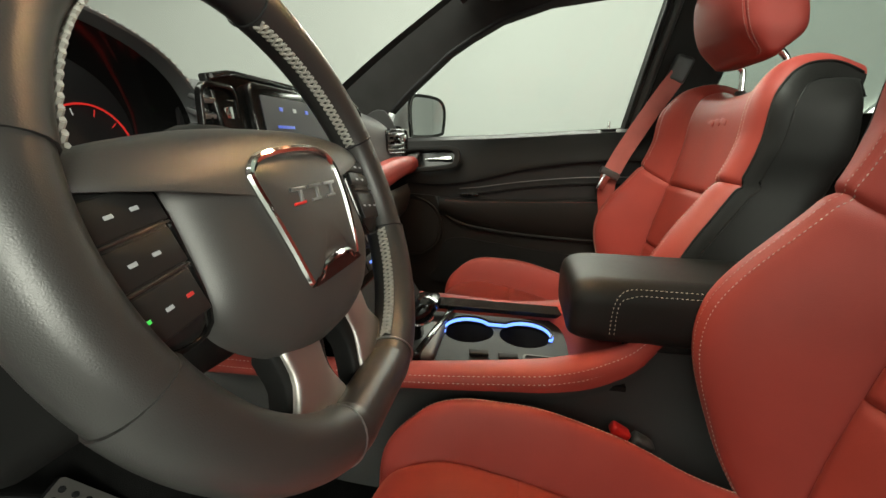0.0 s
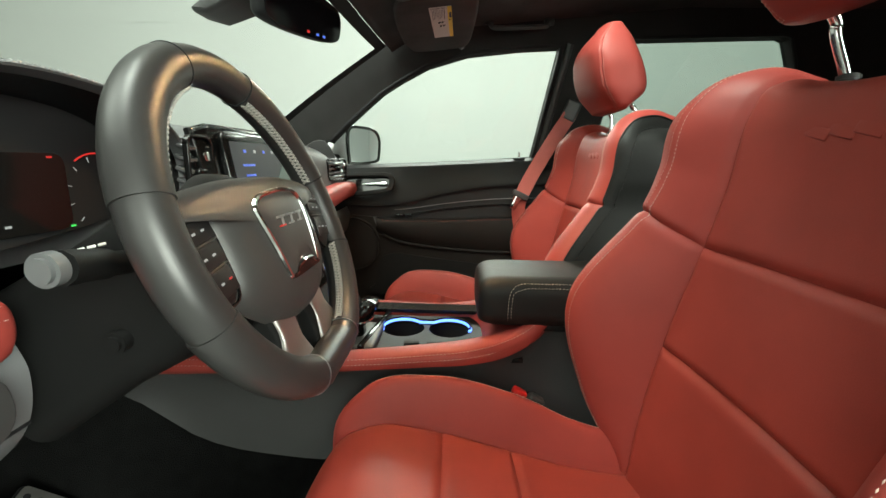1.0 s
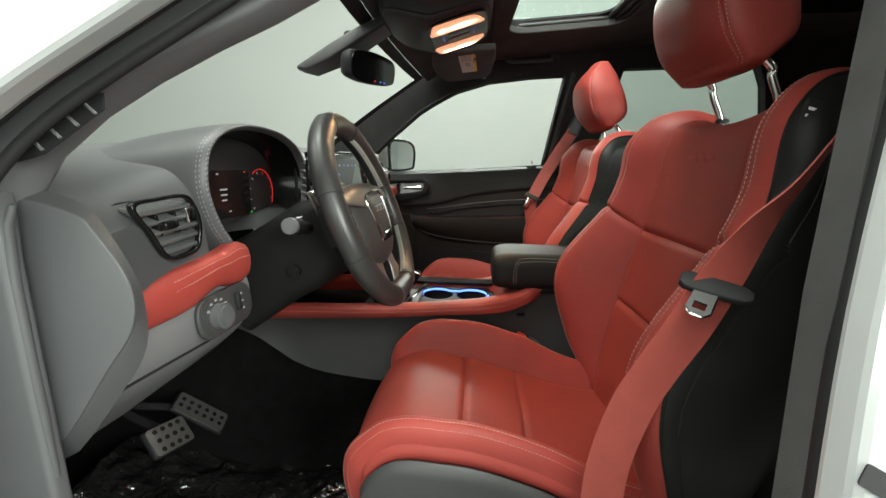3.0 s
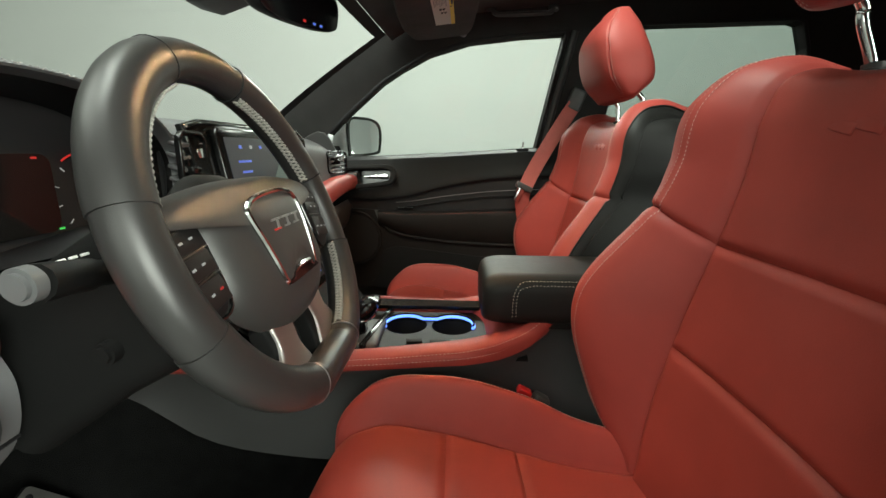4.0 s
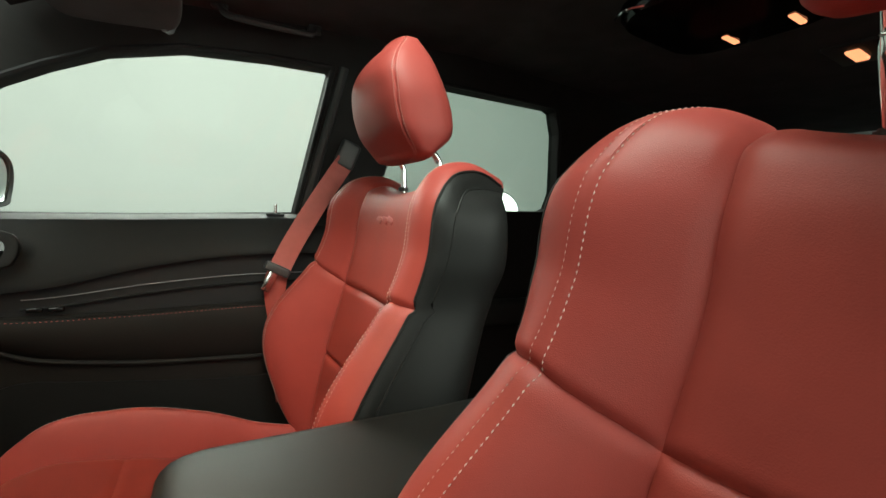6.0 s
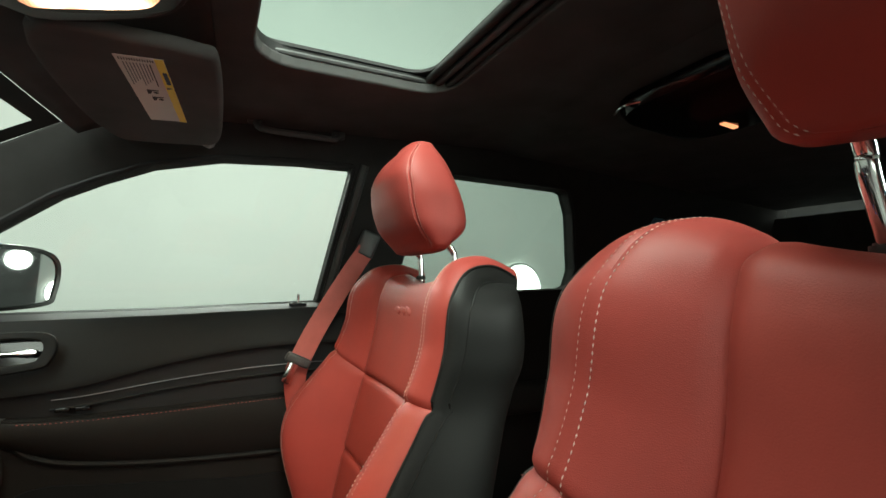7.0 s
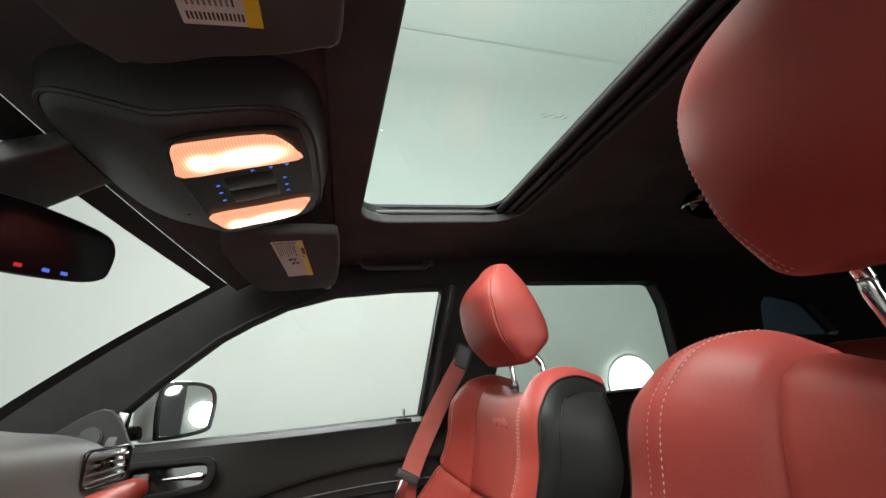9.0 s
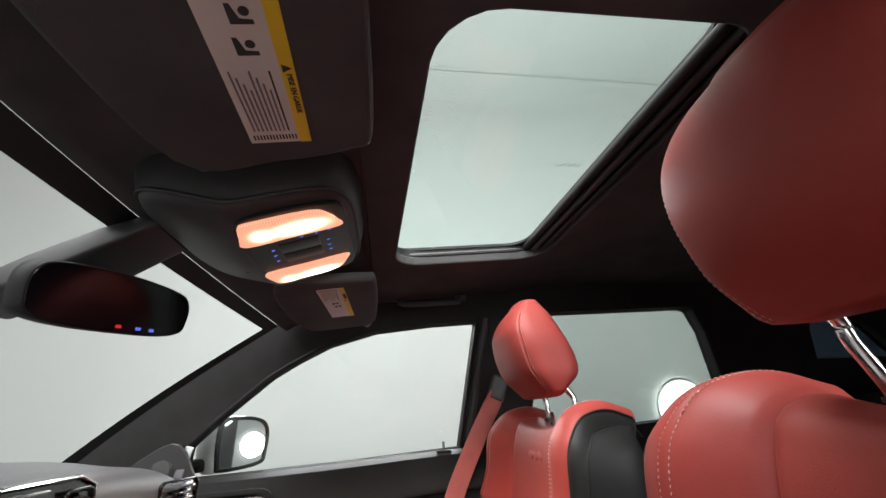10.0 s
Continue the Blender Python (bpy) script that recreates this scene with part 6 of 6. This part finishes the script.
shape("shell", v, f, PIANO, rl, "glossy dark pod shell")
v, f = tube(spline([(-0.14, 0.06, -0.022), (-0.147, 0.10, -0.018), (-0.13, 0.135, -0.018)], 4), 0.003, 6)
shape("edge_trim", v, f, CHROME, rl)
for y in (-0.08, 0.03):
    part("lamp", rbox(0.05, 0.012, 0.006, 0.003, pose(0.09, y, -0.032)), WARM, rl, "small warm lamp")
rl2 = thing("rear_roof_lamp", "small warm lamp on the rear headliner", "lamp", (1.60, 0.027, 1.730))
part("lens", rbox(0.07, 0.025, 0.012, 0.004), WARM, rl2, "warm glowing lens")
part("base", rbox(0.14, 0.09, 0.010, 0.004, pose(0, 0, 0.006)), HARD, rl2)
mark = thing("glass_mark", "faint printed mark on the sunroof glass", "print", tuple(on_roof(0.118, -0.022, 0.0495)))
for i in range(6):
    part("bar", rbox(0.0016, 0.008 + 0.002 * (i % 3), 0.0004, 0.0001, pose(-0.020 + 0.008 * i, 0.004 * (i % 2), 0, 0, 0, 30)), GREY, mark)

# ---------------------------------------------------------------- belts, floor, rear
def webbing(name, points, width, side, parent, mat=BELT, sides=None):
    p = spline(points, 10)
    turn = spline(sides, 10) if sides else None
    verts, faces = [], []
    for i, q in enumerate(p):
        d = (p[min(i + 1, len(p) - 1)] - p[max(i - 1, 0)]).normalized()
        sd = turn[i] if turn else Vector(side)
        s = (sd - d * d.dot(sd)).normalized() * width / 2
        n = d.cross(s).normalized() * 0.0008
        verts += [q + s + n, q - s + n, q - s - n, q + s - n]
    for i in range(len(p) - 1):
        k = 4 * i
        faces += [(k + a, k + (a + 1) % 4, k + 4 + (a + 1) % 4, k + 4 + a) for a in range(4)]
    faces += [(0, 3, 2, 1), tuple(len(verts) - 4 + a for a in range(4))]
    return shape(name, verts, faces, mat, parent, "red woven webbing")


db = thing("seat_belt", "red driver seat belt with black tongue hanging over the seat", "seat belt", group="front seat belts")
webbing("shoulder_webbing", [(0.640, -0.690, 1.43), (0.602, -0.672, 1.345), (0.573, -0.660, 1.278), (0.548, -0.652, 1.234), (0.523, -0.648, 1.182), (0.497, -0.648, 1.126), (0.468, -0.648, 1.072), (0.447, -0.648, 1.025), (0.428, -0.650, 0.95), (0.424, -0.652, 0.86)], 0.048, None, db,
        sides=[(0.5, 0.85, 0), (0.6, 0.78, 0), (0.7, 0.68, 0), (0.86, 0.40, 0), (0.97, 0.10, 0), (1, 0, 0), (1, 0, 0), (1, -0.05, 0), (1, 0, 0), (1, 0, 0)])
tg = axes((0.514, -0.655, 1.170), (0.042, -0.020, -0.009), (0.030, 0.030, 0.032)) @ Matrix.Diagonal((0.74, 0.62, 0.9, 1))
v, f = loft([[tg @ Vector((x, a, b)) for a, b in round_outline(w, 0.010, 0.004, 3)] for x, w in ((-0.045, 0.020), (-0.038, 0.034), (-0.02, 0.036), (0.02, 0.034), (0.034, 0.030), (0.042, 0.018))])
shape("tongue_grip", v, f, RUBBER, db, "black tongue grip")
blade = [(-0.014, 0.0), (0.014, 0.0), (0.015, -0.045), (0.008, -0.055), (-0.008, -0.055), (-0.015, -0.045)]
plate("tongue_blade", [blade, [(-0.008, -0.030), (0.008, -0.030), (0.008, -0.044), (-0.008, -0.044)]], 0.003, HARD, db, "dark tongue blade", m=tg @ pose(-0.010, -0.008, 0.0, 0, 0, -6))
bl = tg @ pose(-0.010, -0.008, 0.0015, 0, 0, -6)
v, f = tube([bl @ Vector((a, b, 0)) for a, b in ((0.0145, -0.004), (0.0152, -0.045), (0.008, -0.0555), (-0.008, -0.0555), (-0.0152, -0.045))], 0.0014, 6)
shape("blade_edge", v, f, CHROME, db, "bright metal blade edge")
part("anchor", rbox(0.05, 0.02, 0.05, 0.006, pose(0.424, -0.66, 0.85)), HARD, db)
pb = thing("seat_belt", "red passenger seat belt with black guide on the pillar", "seat belt", group="front seat belts")
webbing("shoulder_webbing", [(0.640, 0.655, 1.430), (0.612, 0.655, 1.385), (0.560, 0.640, 1.30), (0.505, 0.622, 1.20), (0.482, 0.612, 1.13), (0.50, 0.632, 1.02), (0.52, 0.645, 0.85)], 0.046, (0.8, 0, 0.45), pb)
part("pillar_guide", rbox(0.05, 0.025, 0.07, 0.010, pose(0.645, 0.665, 1.445, 0, 20, 0)), HARD, pb, "black pillar guide")
part("tongue_grip", rbox(0.055, 0.022, 0.020, 0.005, pose(0.484, 0.602, 1.170, 0, 25, 0)), HARD, pb, "black tongue grip")
part("tongue_blade", rbox(0.020, 0.006, 0.045, 0.002, pose(0.468, 0.596, 1.145, 0, 25, 0)), CHROME, pb, "metal tongue blade")
webbing("rear_strap", [(0.636, 0.675, 1.40), (0.60, 0.672, 1.28), (0.575, 0.668, 1.15)], 0.044, (0.7, 0, 0.3), pb, RUBBER)

bk = thing("belt_buckle", "black belt buckle with a red release button", "belt buckle", (0.392, -0.108, 0.872))
part("body", rbox(0.030, 0.022, 0.075, 0.006, pose(0.012, 0, -0.035, 0, 28, 0)), HARD, bk, "black buckle body")
part("release_button", rbox(0.026, 0.018, 0.014, 0.004, pose(-0.004, 0, 0.004, 0, 28, 0)), BUCKLE_RED, bk, "red release button")

# pedals
def pedal(where, w, h, tilt, label, roll=0):
    p = thing("pedal", label, "pedal", where, "foot pedals")
    p.rotation_euler = (radians(roll), radians(tilt), 0)
    part("pad", rbox(0.014, w, h, 0.006, pose(0, 0, 0)), RUBBER, p, "black rubber pad")
    plate("plate", [round_outline(w * 0.92, h * 0.94, 0.008)], 0.003, PEDAL, p, "brushed metal plate", m=axes((0.007, 0, 0), (0, 1, 0), (0, 0, 1)))
    for i in range(int(h / 0.022)):
        for j in range(max(2, int(w / 0.022))):
            n = max(2, int(w / 0.022))
            part("stud", disc(0.0055, 0.004, 0.0015, axes((0.011, (j - (n - 1) / 2) * 0.019, (i - (int(h / 0.022) - 1) / 2) * 0.021), (0, 1, 0), (0, 0, 1)), 10), RUBBER, p)
    v, f = tube([(-0.005, 0, h * 0.3), (-0.06, 0, h * 0.3 + 0.08), (-0.10, 0, h * 0.3 + 0.20)], 0.010, 8)
    shape("lever", v, f, RUBBER, p)
    return p


pedal((-0.402, -0.314, 0.684), 0.100, 0.066, -42, "brake pedal with studded metal plate", -14)
pedal((-0.424, -0.182, 0.655), 0.060, 0.140, -46, "accelerator pedal with studded metal plate", 18)
mat = thing("floor_mat_film", "crumpled clear film over the black driver floor mat", "floor film")
rng = np.random.RandomState(3)


def film(u, w):
    x, y = -0.62 + 0.70 * u, -0.72 + 0.56 * w
    n = noise.noise(Vector((x * 9, y * 9, 0))) * 0.012
    for k, (size, deep) in enumerate(((7, 0.030), (15, 0.014))):
        n -= deep * abs(noise.noise(Vector((x * size + 3 * y, y * size * 0.8, 4 + 5 * k)))) ** 0.7
    return x, y, 0.520 + n + 0.25 * max(0, -0.38 - x)


v, f = grid(film, 130, 110)
shape("film", v, f, PLASTIC_FILM, mat, "glossy crumpled film")
part("mat", rbox(0.60, 0.50, 0.010, 0.004, pose(-0.26, -0.44, 0.486)), RUBBER, mat, "black rubber floor mat")

# second-row seat, seen in part behind the front seats
def rear_seat(where):
    t = thing("bench_seat", "red leather second-row seat seen behind the front seats", "seat", where, "rear seats")

    def back(u, w):
        a = 2 * math.pi * u
        x0, z0 = 0.12 * w, 0.78 + 0.52 * w
        k = 1 if w < 0.9 else 1 - 0.5 * ((w - 0.9) / 0.1) ** 2
        return x0 + 0.06 * math.copysign(abs(math.cos(a)) ** 0.5, math.cos(a)) * k, 0.25 * math.copysign(abs(math.sin(a)) ** 0.4, math.sin(a)) * k, z0
    v, f = grid(back, 40, 24, True)
    shape("backrest", v, f, RED, t, "red leather backrest")
    v, f = grid(lambda u, w: (-0.48 + 0.50 * u, -0.26 + 0.52 * w, 0.80 + 0.045 * math.sin(math.pi * u) ** 0.4 * math.sin(math.pi * w) ** 0.3 - 0.03 * u), 20, 20)
    shape("cushion", v, f, RED, t, "red leather cushion")
    part("base", rbox(0.46, 0.48, 0.30, 0.02, pose(-0.24, 0, 0.64)), CARPET, t)
    part("headrest", rbox(0.10, 0.24, 0.15, 0.04, pose(0.14, 0, 1.385), 5), RED, t, "red leather headrest")
    for s in (-1, 1):
        v, f = tube([(0.13, s * 0.06, 1.26), (0.135, s * 0.06, 1.34)], 0.006, 8)
        shape("post", v, f, CHROME, t)
    return t


r1 = rear_seat((1.62, 0.40, 0))
copy_thing(r1, pose(1.62, -0.36, 0))

# rear door behind the passenger seat
rd = thing("rear_door", "closed black rear door panel with a plain elbow rest", "door")
plate("panel", [[(0.72, 0.46), (1.55, 0.46), (1.55, 1.36), (0.72, 1.31)]], 0.02, DOOR_TRIM, rd, "black rear door panel", m=axes((0, 0.700, 0), (1, 0, 0), (0, 0, 1)), bevel=0.004)
v, f = loft([[Vector((x, 0.665 + a, 1.02 + b)) for a, b in round_outline(0.06, 0.09, 0.025, 4)] for x in (0.74, 0.76, 1.2, 1.48, 1.50)])
shape("elbow_rest", v, f, DOOR_TRIM, rd)
tagged(plate("quarter_lining", [[(1.55, 0.46), (2.52, 0.46), (2.52, 1.45), (1.55, 1.36)]], 0.02, HEADLINER, m=axes((0, 0.700, 0), (1, 0, 0), (0, 0, 1))), "black rear quarter lining", "trim panel", kind="structure")

# the two warm map lamps and the rear pod give real light
for y, watts, cone, aim in ((-0.055, 10.5, 110, (0.08, -0.33, 0.92)), (0.110, 12.0, 140, (0.20, 0.34, 0.85))):
    bulb = bpy.data.lights.new("map_lamp_light", "SPOT")
    bulb.energy, bulb.color, bulb.spot_size, bulb.spot_blend, bulb.shadow_soft_size = watts, (1.0, 0.56, 0.31), radians(cone), 0.9, 0.02
    new("map_lamp_light", bulb).matrix_world = look((0.214, y, oz(0.214) - 0.014), aim)
